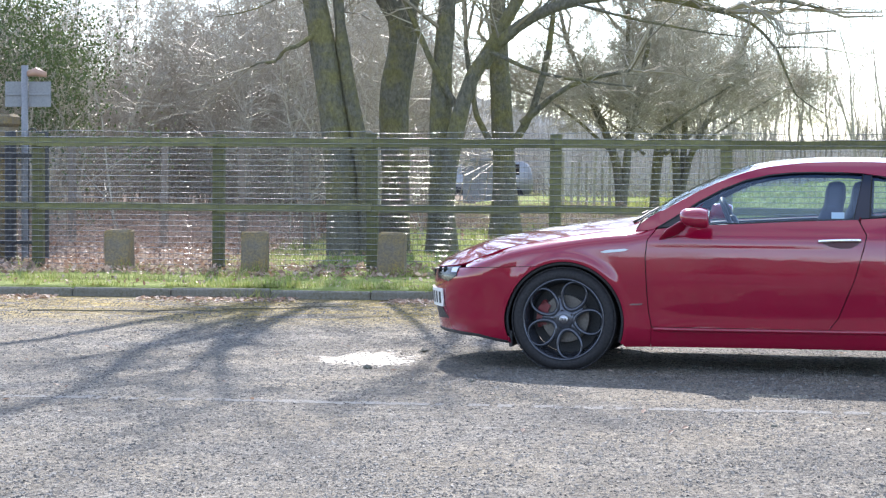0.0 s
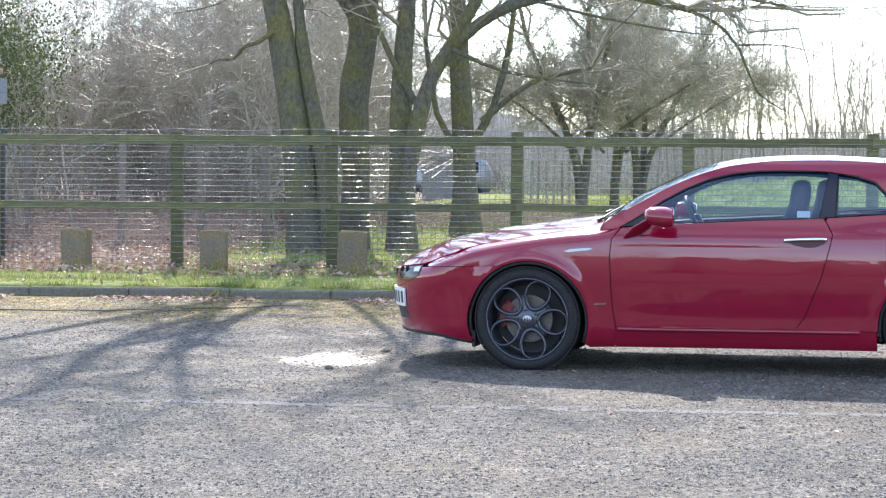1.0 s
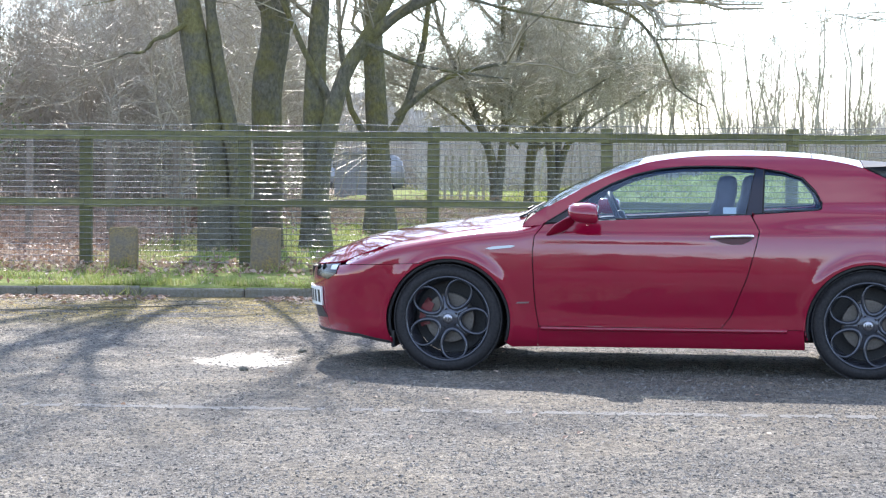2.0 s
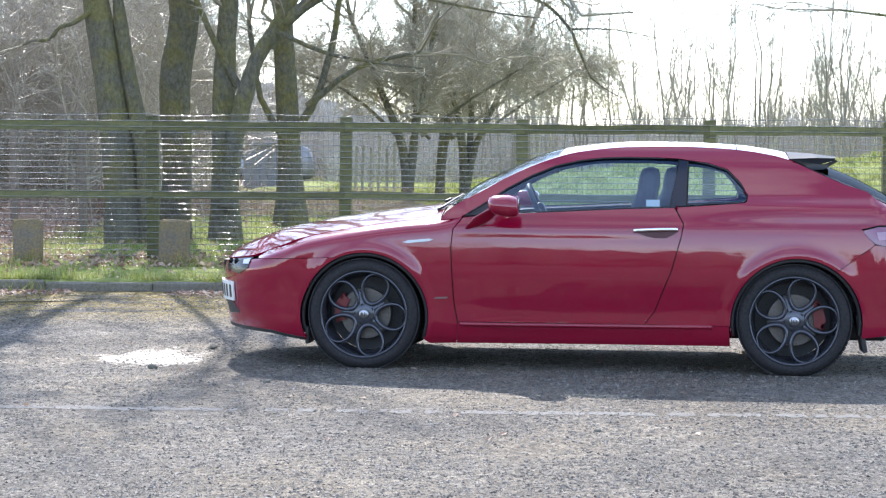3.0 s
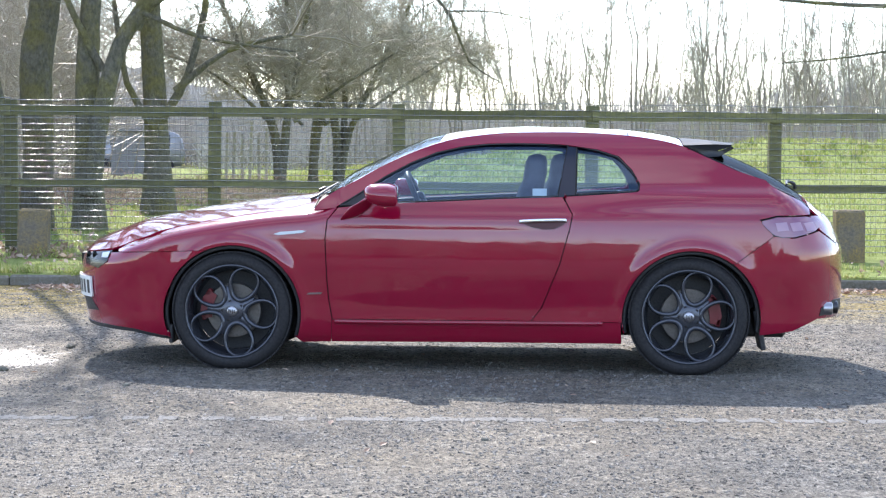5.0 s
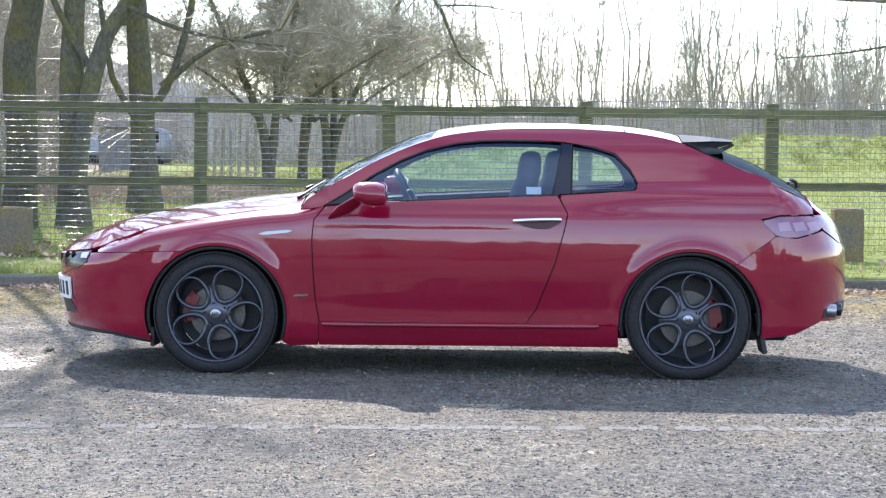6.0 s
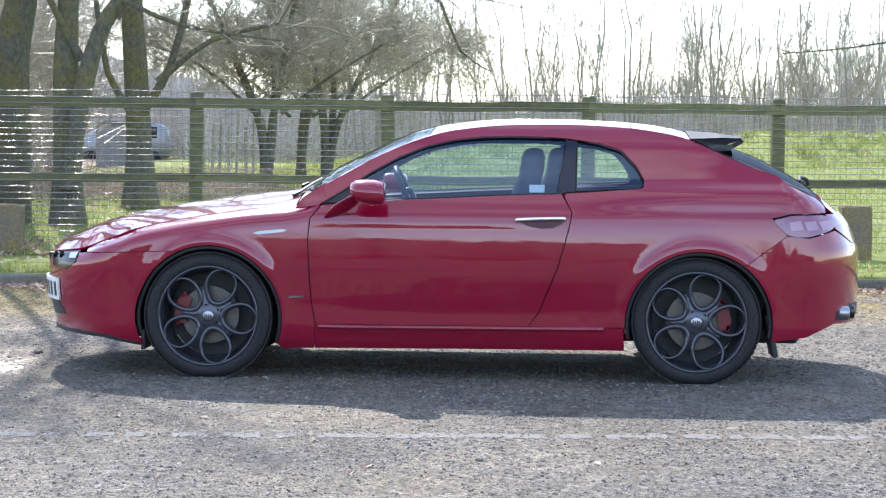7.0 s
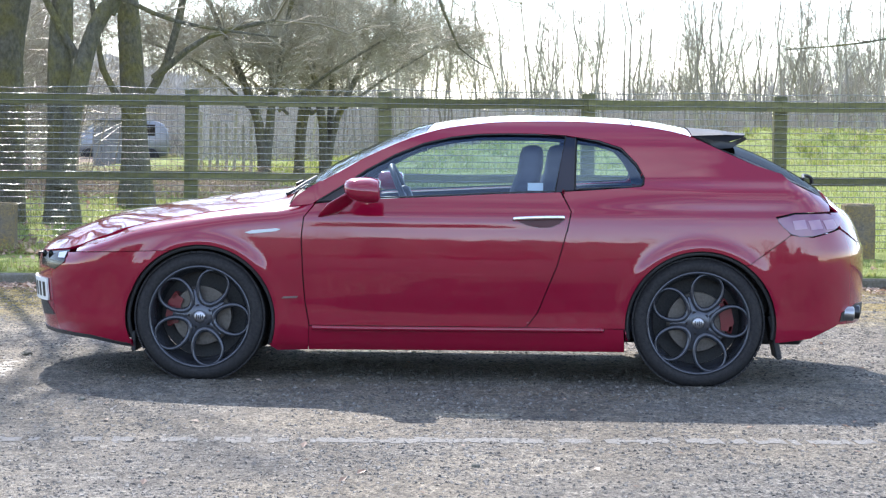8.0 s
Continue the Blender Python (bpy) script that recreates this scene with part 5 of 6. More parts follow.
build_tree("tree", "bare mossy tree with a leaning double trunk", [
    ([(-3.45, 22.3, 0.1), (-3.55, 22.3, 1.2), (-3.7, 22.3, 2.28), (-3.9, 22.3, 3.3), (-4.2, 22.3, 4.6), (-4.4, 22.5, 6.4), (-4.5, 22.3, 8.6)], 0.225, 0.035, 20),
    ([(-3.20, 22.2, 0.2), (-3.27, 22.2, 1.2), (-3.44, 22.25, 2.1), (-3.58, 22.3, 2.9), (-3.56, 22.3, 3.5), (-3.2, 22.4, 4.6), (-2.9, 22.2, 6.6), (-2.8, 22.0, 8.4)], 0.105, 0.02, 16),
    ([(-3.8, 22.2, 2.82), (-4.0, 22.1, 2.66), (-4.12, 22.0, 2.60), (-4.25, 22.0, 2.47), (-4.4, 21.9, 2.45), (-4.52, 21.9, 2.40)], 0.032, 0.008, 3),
    # upper limbs above the view, added for their shadows on the asphalt
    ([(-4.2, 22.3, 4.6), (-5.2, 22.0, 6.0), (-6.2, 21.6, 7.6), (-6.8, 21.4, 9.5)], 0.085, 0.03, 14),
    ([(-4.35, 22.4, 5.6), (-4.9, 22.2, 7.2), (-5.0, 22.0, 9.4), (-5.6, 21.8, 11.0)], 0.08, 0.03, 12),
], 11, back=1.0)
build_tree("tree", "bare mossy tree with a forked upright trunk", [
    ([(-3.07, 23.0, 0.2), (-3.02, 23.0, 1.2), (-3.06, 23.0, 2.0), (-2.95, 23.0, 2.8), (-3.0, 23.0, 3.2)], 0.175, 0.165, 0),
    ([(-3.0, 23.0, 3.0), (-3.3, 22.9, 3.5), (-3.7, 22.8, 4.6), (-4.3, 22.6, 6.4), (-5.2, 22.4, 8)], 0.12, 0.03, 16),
    # a further limb added above the view to cast shadow on the asphalt
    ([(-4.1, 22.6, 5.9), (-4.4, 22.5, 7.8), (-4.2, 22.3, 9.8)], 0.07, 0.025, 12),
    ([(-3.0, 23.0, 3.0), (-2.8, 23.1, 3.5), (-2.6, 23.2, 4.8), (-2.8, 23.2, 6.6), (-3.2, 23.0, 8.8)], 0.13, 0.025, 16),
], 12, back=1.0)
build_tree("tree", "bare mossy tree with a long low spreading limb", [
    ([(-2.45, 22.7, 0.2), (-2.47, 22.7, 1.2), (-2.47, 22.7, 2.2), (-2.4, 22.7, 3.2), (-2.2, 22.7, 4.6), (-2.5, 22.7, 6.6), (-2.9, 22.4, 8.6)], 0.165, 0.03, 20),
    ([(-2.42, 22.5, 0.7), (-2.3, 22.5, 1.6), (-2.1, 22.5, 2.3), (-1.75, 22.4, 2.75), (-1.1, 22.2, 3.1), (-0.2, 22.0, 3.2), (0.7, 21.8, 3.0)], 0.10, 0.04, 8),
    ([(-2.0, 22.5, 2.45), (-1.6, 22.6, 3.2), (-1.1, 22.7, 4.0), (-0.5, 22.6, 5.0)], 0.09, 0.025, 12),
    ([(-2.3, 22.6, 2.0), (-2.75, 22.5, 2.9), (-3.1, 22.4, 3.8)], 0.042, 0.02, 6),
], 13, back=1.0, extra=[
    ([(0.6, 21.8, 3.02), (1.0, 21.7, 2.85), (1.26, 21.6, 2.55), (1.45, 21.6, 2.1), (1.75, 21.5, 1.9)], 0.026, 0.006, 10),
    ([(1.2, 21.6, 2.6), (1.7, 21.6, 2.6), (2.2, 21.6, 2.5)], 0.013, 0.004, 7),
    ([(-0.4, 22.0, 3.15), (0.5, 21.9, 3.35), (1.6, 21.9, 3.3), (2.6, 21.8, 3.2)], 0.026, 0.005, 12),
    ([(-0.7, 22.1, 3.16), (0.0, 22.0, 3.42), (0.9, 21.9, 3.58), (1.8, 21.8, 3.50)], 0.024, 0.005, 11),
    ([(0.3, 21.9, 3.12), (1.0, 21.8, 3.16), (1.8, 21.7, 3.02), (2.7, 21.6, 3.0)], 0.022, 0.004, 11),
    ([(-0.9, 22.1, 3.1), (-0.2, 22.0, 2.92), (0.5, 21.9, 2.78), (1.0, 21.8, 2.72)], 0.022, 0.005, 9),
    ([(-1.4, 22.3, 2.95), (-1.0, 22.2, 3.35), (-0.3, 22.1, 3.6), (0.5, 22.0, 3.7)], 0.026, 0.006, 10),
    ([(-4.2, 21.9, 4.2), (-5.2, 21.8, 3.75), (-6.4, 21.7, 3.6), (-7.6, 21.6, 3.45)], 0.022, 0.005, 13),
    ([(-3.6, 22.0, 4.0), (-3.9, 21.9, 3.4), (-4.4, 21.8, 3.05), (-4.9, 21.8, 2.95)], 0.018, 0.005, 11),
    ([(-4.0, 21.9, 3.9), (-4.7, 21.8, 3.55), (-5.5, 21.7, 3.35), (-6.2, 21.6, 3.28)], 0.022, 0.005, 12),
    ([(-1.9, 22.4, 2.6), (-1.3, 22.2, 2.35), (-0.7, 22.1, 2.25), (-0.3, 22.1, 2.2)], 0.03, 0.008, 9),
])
build_tree("tree", "bare tree with a straight trunk and low side limbs", [
    ([(-2.06, 27, 0.35), (-2.1, 27, 1.5), (-2.16, 27, 2.7), (-2.2, 27, 4.2), (-2.0, 27, 6)], 0.19, 0.07, 12),
    ([(-2.05, 26.9, 1.5), (-1.7, 26.8, 2.1), (-1.5, 26.8, 2.9), (-1.4, 26.8, 4)], 0.06, 0.03, 9),
    ([(-2.1, 26.9, 1.4), (-2.45, 26.8, 2.0), (-2.6, 26.8, 3)], 0.055, 0.03, 7),
    ([(-1.85, 26.8, 1.9), (-1.2, 26.7, 2.4), (-0.4, 26.6, 2.6)], 0.05, 0.02, 7),
], 14)
for x, y, s, a, b in ((-0.66, 33, 21, 1.0, 0.5), (0.25, 36, 22, 0.45, 1.3), (-0.2, 39, 23, -0.25, 0.7)):
    build_tree("tree", "low bare tree with several stems and a dense twiggy crown", [
        ([(x, y, 0.4), (x - 0.1 * a, y, 1.4), (x - 0.45 * a, y, 2.3), (x - 0.9 * a, y, 3.4)], 0.10, 0.03, 25),
        ([(x, y, 0.5), (x + 0.15 * b, y, 1.5), (x + 0.5 * b, y, 2.5), (x + 0.9 * b, y, 3.6)], 0.072, 0.03, 25),
        ([(x, y, 0.6), (x + 0.1, y + 0.2, 1.7), (x + 0.05, y + 0.3, 2.8), (x + 0.1, y + 0.2, 4.2)], 0.068, 0.03, 25),
        ([(x + 0.2, y, 1.6), (x + 1.0, y - 0.2, 2.2), (x + 2.0, y - 0.3, 2.8)], 0.034, 0.012, 24),
        ([(x - 0.2, y, 1.6), (x - 1.0, y - 0.2, 2.3), (x - 1.8, y - 0.3, 2.6)], 0.034, 0.012, 24),
        # upper stems above the view, added to be mirrored in the bonnet
        ([(x + 0.1, y + 0.2, 3.9), (x + 0.4, y, 5.2), (x + 0.2, y, 6.8)], 0.04, 0.015, 16),
        ([(x - 0.85 * a, y, 3.2), (x - 1.2, y, 4.6), (x - 1.3, y, 6.2)], 0.04, 0.015, 16),
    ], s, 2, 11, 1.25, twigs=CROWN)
# a tree beyond the right-hand bays whose low limbs reach over the fence
build_tree("tree", "bare tree with long low limbs over the fence", [
    ([(9.2, 23.5, 0.2), (9.1, 23.5, 1.6), (8.9, 23.4, 3.2), (8.8, 23.4, 5.0)], 0.25, 0.12, 10),
    ([(9.0, 23.4, 2.8), (7.6, 22.6, 2.95), (6.2, 22.0, 2.75), (5.0, 21.7, 2.74), (4.0, 21.5, 2.82)], 0.045, 0.010, 7),
], 15, extra=[([(7.4, 22.5, 2.72), (6.4, 22.0, 2.4), (5.4, 21.8, 2.2), (4.6, 21.7, 2.12)], 0.022, 0.005, 10)])


def shrub_mesh(seed, height, spread, stems, shoots):
    """A bush of thin upright stems that break into fine twigs."""
    rng, tw, fine = random.Random(seed), Tubes(), Tubes()
    for _ in range(stems):
        a = rng.uniform(0, 6.3)
        p = Vector((rng.gauss(0, spread * 0.3), rng.gauss(0, spread * 0.3), 0))
        q = p + Vector((math.cos(a) * spread * rng.random(), math.sin(a) * spread * rng.random(), height * rng.uniform(0.55, 1.1)))
        line = bend(p, q, 0.1, rng, 4, 0.03)
        r = rng.uniform(0.006, 0.011)
        tw.tube(line, r, r * 0.3, 3)
        for _ in range(shoots):
            k = rng.uniform(0.12, 1.0)
            i = min(int(k * 4), 3)
            s = line[i].lerp(line[i + 1], k * 4 - i)
            e = s + Vector((rng.gauss(0, 0.35), rng.gauss(0, 0.35), rng.uniform(-0.05, 0.55))) * height * 0.22
            fine.spike(s, e, 0.006)
            for _ in range(4):
                u = s.lerp(e, rng.uniform(0.2, 0.95))
                fine.spike(u, u + Vector((rng.gauss(0, 0.14), rng.gauss(0, 0.14), rng.uniform(-0.05, 0.24))) * height * 0.3, 0.0032)
    return tw.mesh("branchwork"), fine.mesh("twig_spray")


SHRUBS = [shrub_mesh(s, 4.0, 1.3, 18, 34) for s in (41, 42, 43)]


def plant_shrub(meshes, x, y, rng, size, label, group):
    at = pose(x, y, lift(x, y) - 0.03, 0, 0, rng.uniform(0, 360)) @ Matrix.Scale(size, 4)
    shrub = thing("shrub", label, "shrub", group, at=at)
    for nm, me, mat in zip(("branchwork", "twig_spray"), meshes, (TWIG, TWIG)):
        from_mesh(nm, me, mat, shrub)


def build_thicket():
    rng = random.Random(31)
    for i in range(76):
        x, y = rng.uniform(-15, -2.2), rng.uniform(26.5, 40)
        if x > -0.098 * y - 0.75:
            x -= 3.0
        plant_shrub(SHRUBS[i % 3], x, y, rng, rng.uniform(0.75, 1.35), "dense bare thicket shrub of brown twigs, sunlit paleness in their colour", "thicket shrubs")
    # taller growth at the back of the thicket
    for i in range(8):
        x, y = rng.uniform(-6.6, -4.6), rng.uniform(36, 41)
        plant_shrub(SHRUBS[i % 3], x, y, rng, rng.uniform(1.15, 1.4), "tall bare thicket shrub of brown twigs, sunlit paleness in their colour", "thicket shrubs")
    # evergreen bushes at the corner
    for j, (cx, cy, cz, rx, rz) in enumerate(((-7.9, 26.2, 2.3, 0.9, 1.5), (-10.6, 27.0, 2.6, 1.6, 1.8), (-9.0, 27.2, 3.0, 0.9, 1.4))):
        tw, tl = Tubes(), Tubes()
        for _ in range(26):
            q = Vector((cx + rng.gauss(0, rx * 0.5), cy + rng.gauss(0, 0.5), cz + rng.gauss(0, rz * 0.5)))
            tw.tube(bend((cx + rng.gauss(0, 0.3), cy, 0.3), q, 0.1, rng, 4, 0.04), 0.02, 0.006, 4)
            for _ in range(230):
                tl.leaf(q + Vector((rng.gauss(0, 0.28), rng.gauss(0, 0.28), rng.gauss(0, 0.24))), rng.uniform(0.035, 0.065), rng, 0.9)
        bush = thing("evergreen_bush", "glossy dark green evergreen bush", "bush", "evergreen bushes", at=Matrix.Translation((cx, cy, 0.3)))
        for nm, tb, mat in (("branchwork", tw, TWIG), ("foliage", tl, IVY)):
            ob = from_mesh(nm, tb.mesh(nm), mat, bush)
            ob.matrix_local = Matrix.Translation((-cx, -cy, -0.3))


build_thicket()


def slender_mesh(seed, height):
    """A thin straight stem with rising branches and fine twigs."""
    rng, tw = random.Random(seed), Tubes()
    stems = [bend((0, 0, 0), (rng.gauss(0, 0.25), rng.gauss(0, 0.3), height), 0, rng, 7, 0.011)]
    if seed % 2 == 0:
        p = stems[0][1]
        stems.append(bend(p, p + Vector((rng.choice((-1, 1)) * rng.uniform(0.4, 1.0), 0, height * 0.6)), 0, rng, 5, 0.02))
    for line in stems:
        tw.tube(line, 0.036, 0.007, 5)
        for _ in range(20):
            k = rng.uniform(0.3, 0.98)
            i = min(int(k * (len(line) - 1)), len(line) - 2)
            p = line[i].lerp(line[i + 1], k * (len(line) - 1) - i)
            a = rng.uniform(0, 6.3)
            q = p + Vector((math.cos(a) * 0.62, math.sin(a) * 0.62, rng.uniform(0.45, 1.0))) * height * 0.17 * rng.uniform(0.5, 1.3) * (1.2 - k * 0.6)
            tw.tube(bend(p, q, -0.04, rng, 3, 0.03), 0.012 * (1.2 - k), 0.005, 3)
            for _ in range(9):
                s = p.lerp(q, rng.uniform(0.2, 1.0))
                tw.spike(s, s + Vector((rng.gauss(0, 0.2), rng.gauss(0, 0.2), rng.uniform(0.02, 0.45))), 0.005)
    return tw.mesh("stems")


def build_far_trees():
    rng = random.Random(51)
    kinds = [slender_mesh(s, 5.4) for s in (61, 62, 63, 64, 65, 66, 67)]
    for i in range(140):
        x, y = 22.0 * (i + rng.uniform(-0.6, 1.6)) / 140, rng.uniform(49, 60)
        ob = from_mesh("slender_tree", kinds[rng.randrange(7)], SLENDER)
        ob.matrix_world = pose(x, y, lift(x, y) - 0.03, rng.gauss(0, 3), rng.gauss(0, 3), rng.uniform(0, 360)) @ Matrix.Scale(rng.uniform(0.7, 1.15), 4)
        tagged(ob, "slender bare tree at the far edge of the park", "tree", "far trees")


build_far_trees()

# ---- far edge of the park: twiggy undergrowth in haze-paled colour; an unseen hedge closes the car park behind, for the car to mirror


def build_far_woods():
    rng, tw = random.Random(71), Tubes()
    for _ in range(26000):
        x = rng.uniform(-32, 30)
        y = rng.uniform(58, 70)
        if y < 61.5 and -7.4 < x < -3.4:
            continue
        top = 2.5 + 1.3 * max(0, min(1, (2 - x) / 7)) + 1.3 * max(0, min(1, (x - 9) / 7)) + 0.7 * noise.noise((x * 0.35, 0, 0)) + 0.4 * noise.noise((x * 1.4, 3, 0))
        h = top * rng.uniform(0.35, 1.0)
        b = Vector((x, y, 0.5 + rng.uniform(0, 1.0) * (top - h * 0.6)))
        tw.spike(b, b + Vector((rng.gauss(0, 0.22), 0, 1)) * h * 0.7, rng.uniform(0.008, 0.018))
    # the last far line of trees, distance haze put into its colour
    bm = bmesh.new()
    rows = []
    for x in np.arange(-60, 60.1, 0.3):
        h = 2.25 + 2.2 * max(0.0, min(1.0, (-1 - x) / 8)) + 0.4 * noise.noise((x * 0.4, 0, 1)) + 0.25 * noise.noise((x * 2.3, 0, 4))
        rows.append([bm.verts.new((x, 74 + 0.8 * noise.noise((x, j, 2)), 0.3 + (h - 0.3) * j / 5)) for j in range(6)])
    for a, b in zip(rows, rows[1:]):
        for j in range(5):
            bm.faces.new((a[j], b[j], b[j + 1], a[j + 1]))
    line = mottled("hazed_woodland", (0.62, 0.585, 0.54), (0.70, 0.67, 0.62), (0.50, 0.465, 0.42), 0.5, 3.0, 0.95, 0.3, 0.05, scale=(1, 1, 0.25))
    tagged(part("backdrop", bm, line, smooth=True), "far line of grey-brown woodland, haze painted into its colour", "woodland", kind="structure")
    for _ in range(14000):
        x, y = rng.uniform(-30, 30), rng.uniform(56, 66)
        if y < 61.5 and -7.4 < x < -3.4:
            continue
        b = Vector((x, y, 0.45 + rng.uniform(0, 0.7)))
        tw.spike(b, b + Vector((rng.gauss(0, 0.3), 0, rng.uniform(0.25, 0.95))), rng.uniform(0.012, 0.03))
    tagged(from_mesh("far_woods", tw.mesh("far_woods"), FAR_TWIG), "far woodland of bare grey-brown stems, haze painted into their colour", "woodland", kind="stuff")
    # unseen hedge with an uneven top, added as a reflection for the car paint
    bm = bmesh.new()
    rows = []
    for x in np.arange(-70, 70.1, 0.4):
        h = 3.4 + 2.4 * noise.noise((x * 0.11, 1, 0)) + 1.1 * noise.noise((x * 0.45, 4, 0)) + 0.6 * noise.noise((x * 1.6, 2, 0))
        rows.append([bm.verts.new((x, -34 + 1.2 * (noise.noise((x * 0.7, j * 0.8, 3))) - 0.5 * (j / 6) ** 2, h * j / 6)) for j in range(7)] + [bm.verts.new((x, -38, h * 0.9)), bm.verts.new((x, -38, 0))])
    for a, b in zip(rows, rows[1:]):
        for j in range(8):
            bm.faces.new((a[j], b[j], b[j + 1], a[j + 1]))
    bmesh.ops.recalc_face_normals(bm, faces=bm.faces)
    tagged(part("hedge", bm, SOIL, smooth=True), "uneven brown hedge out of view, added for the car to mirror", "hedge", kind="structure")

    # unseen shrubs, added to soften the mirrored hedge line
    for i in range(30):
        x = -40 + i * 2.7 + rng.gauss(0, 0.8)
        plant_shrub(SHRUBS[i % 3], x, -32 + rng.gauss(0, 1), rng, rng.uniform(0.8, 1.5), "bare bushy shrub out of view, added for the car to mirror", "hedge row shrubs")


build_far_woods()


def build_brambles():
    """Low reddish undergrowth between fence and thicket."""
    rng, tw = random.Random(73), Tubes()
    for _ in range(9000):
        x, y = rng.uniform(-13, -0.5), rng.uniform(23.6, 34)
        if x > -4.9 and y < 29:
            continue
        p = Vector((x, y, lift(x, y) - 0.02))
        h = rng.uniform(0.08, 0.36)
        q = p + Vector((rng.gauss(0, 0.25), rng.gauss(0, 0.25), h))
        tw.spike(p, q, 0.006)
        tw.spike(q, q + Vector((rng.gauss(0, 0.2), rng.gauss(0, 0.2), rng.gauss(0.02, 0.12))), 0.004)
    tagged(from_mesh("brambles", tw.mesh("brambles"), BRAMBLE), "low reddish-brown bramble stems under the trees", "undergrowth", kind="stuff")


build_brambles()


def build_litter():
    rng, tw = random.Random(75), Tubes()
    for i in range(24000):
        x, y = rng.uniform(-10, 3), 19.3 + 13 * rng.random() ** 1.6
        if x > -4.5 and y > 20.8 and rng.random() < 0.9:
            continue
        if x > -1 and y > 20.6:
            continue
        if y < 20.3 and rng.random() < 0.55:
            continue
        tw.leaf((x, y, lift(x, y) + rng.uniform(0.005, 0.05)), rng.uniform(0.04, 0.10), rng, 0.55)
    for i in range(3600):
        x = rng.uniform(-9, 6.5)
        d = abs(rng.gauss(0, 0.22))
        if noise.noise((x * 0.9, 3, 0)) < -0.2:
            continue
        y = 17.36 - d
        tw.leaf((x, y, lift(x, y) + 0.012), rng.uniform(0.03, 0.075), rng, 0.3)
    for i in range(900):
        x, y = rng.uniform(-9, 7), rng.uniform(17.6, 19.6)
        tw.leaf((x, y, lift(x, y) + 0.02), rng.uniform(0.03, 0.07), rng, 0.5)
    for i in range(260):
        x, y = rng.uniform(-6, 6), rng.uniform(8.5, 17)
        tw.leaf((x, y, lift(x, y) + 0.008), rng.uniform(0.02, 0.05), rng, 0.2)
    tagged(from_mesh("dead_leaves", tw.mesh("dead_leaves"), LEAVES), "fallen dead leaves, dry and curled, brown to pale", "leaves", kind="stuff")


build_litter()


def build_grass():
    rng, tw = random.Random(77), Tubes()
    # the verge behind the kerb
    for _ in range(34000):
        x = rng.uniform(-9.5, 9)
        y = 17.5 + 2.9 * rng.random() ** 1.5
        n = noise.noise((x * 1.3, y * 1.6, 0)) + 0.35 * noise.noise((x * 5, y * 5, 2))
        if n < 0.10 + 0.2 * max(0, y - 18.3):
            continue
        h = rng.uniform(0.025, 0.07) * (1.25 + n)
        tw.blade((x, y, lift(x, y) - 0.005), (rng.gauss(0, 0.025), rng.gauss(0, 0.025), 0), h, 0.004, rng)
    # ragged edge hanging over the kerb
    for _ in range(5200):
        x = rng.uniform(-9.5, 9)
        if noise.noise((x * 1.8, 2.0, 0)) + 0.5 * noise.noise((x * 6.0, 1.0, 0)) < -0.02:
            continue
        y = 17.50 + abs(rng.gauss(0, 0.05))
        tw.blade((x, y, 0.19), (rng.gauss(0, 0.03), -abs(rng.gauss(0, 0.05)), 0), rng.uniform(0.01, 0.07), 0.005, rng)
    # taller tufts at the kerb and the stubs
    for cx, cy, k in ((-3.55, 17.37, 60), (-1.9, 17.45, 40), (4.95, 17.4, 60), (-5.3, 19.9, 40), (-4.0, 19.7, 50), (-2.4, 19.5, 60), (4.6, 19.5, 60), (5.3, 17.8, 60), (-6.6, 20.2, 30)):
        for _ in range(k):
            tw.blade((cx + rng.gauss(0, 0.09), cy + rng.gauss(0, 0.05), lift(cx, cy) - 0.01), (rng.gauss(0, 0.08), rng.gauss(0, 0.05), 0), rng.uniform(0.06, 0.17), 0.005, rng)
    # rough tufts on the mound
    for _ in range(46000):
        x, y = rng.uniform(-1, 17), rng.uniform(38, 46)
        n = noise.noise((x * 2.6, y * 1.6, 2.0)) + 0.5 * noise.noise((x * 6.0, y * 4.0, 6.0))
        if n < 0.08:
            continue
        tw.blade((x, y, lift(x, y) - 0.01), (rng.gauss(0, 0.07), rng.gauss(0, 0.07), 0), rng.uniform(0.06, 0.16) * (0.7 + n), 0.016, rng)
    # the park lawn, thinner with distance
    for _ in range(60000):
        y = 20.5 + 27 * rng.random() ** 1.5
        x = rng.uniform(-4.2 - 0.02 * y, 14)
        if x < -2.6 and y > 26:
            continue
        n = noise.noise((x * 0.8, y * 0.8, 7))
        tw.blade((x, y, lift(x, y) - 0.005), (rng.gauss(0, 0.03), rng.gauss(0, 0.03), 0), rng.uniform(0.03, 0.09) * (1.2 + n), 0.004 + 0.0004 * (y - 20), rng)
    tagged(from_mesh("grass", tw.mesh("grass"), BLADES), "short spring grass, bright green with straw-coloured blades", "grass", kind="stuff")


build_grass()


# ---- on the asphalt: worn line, puddle, chippings, sticks


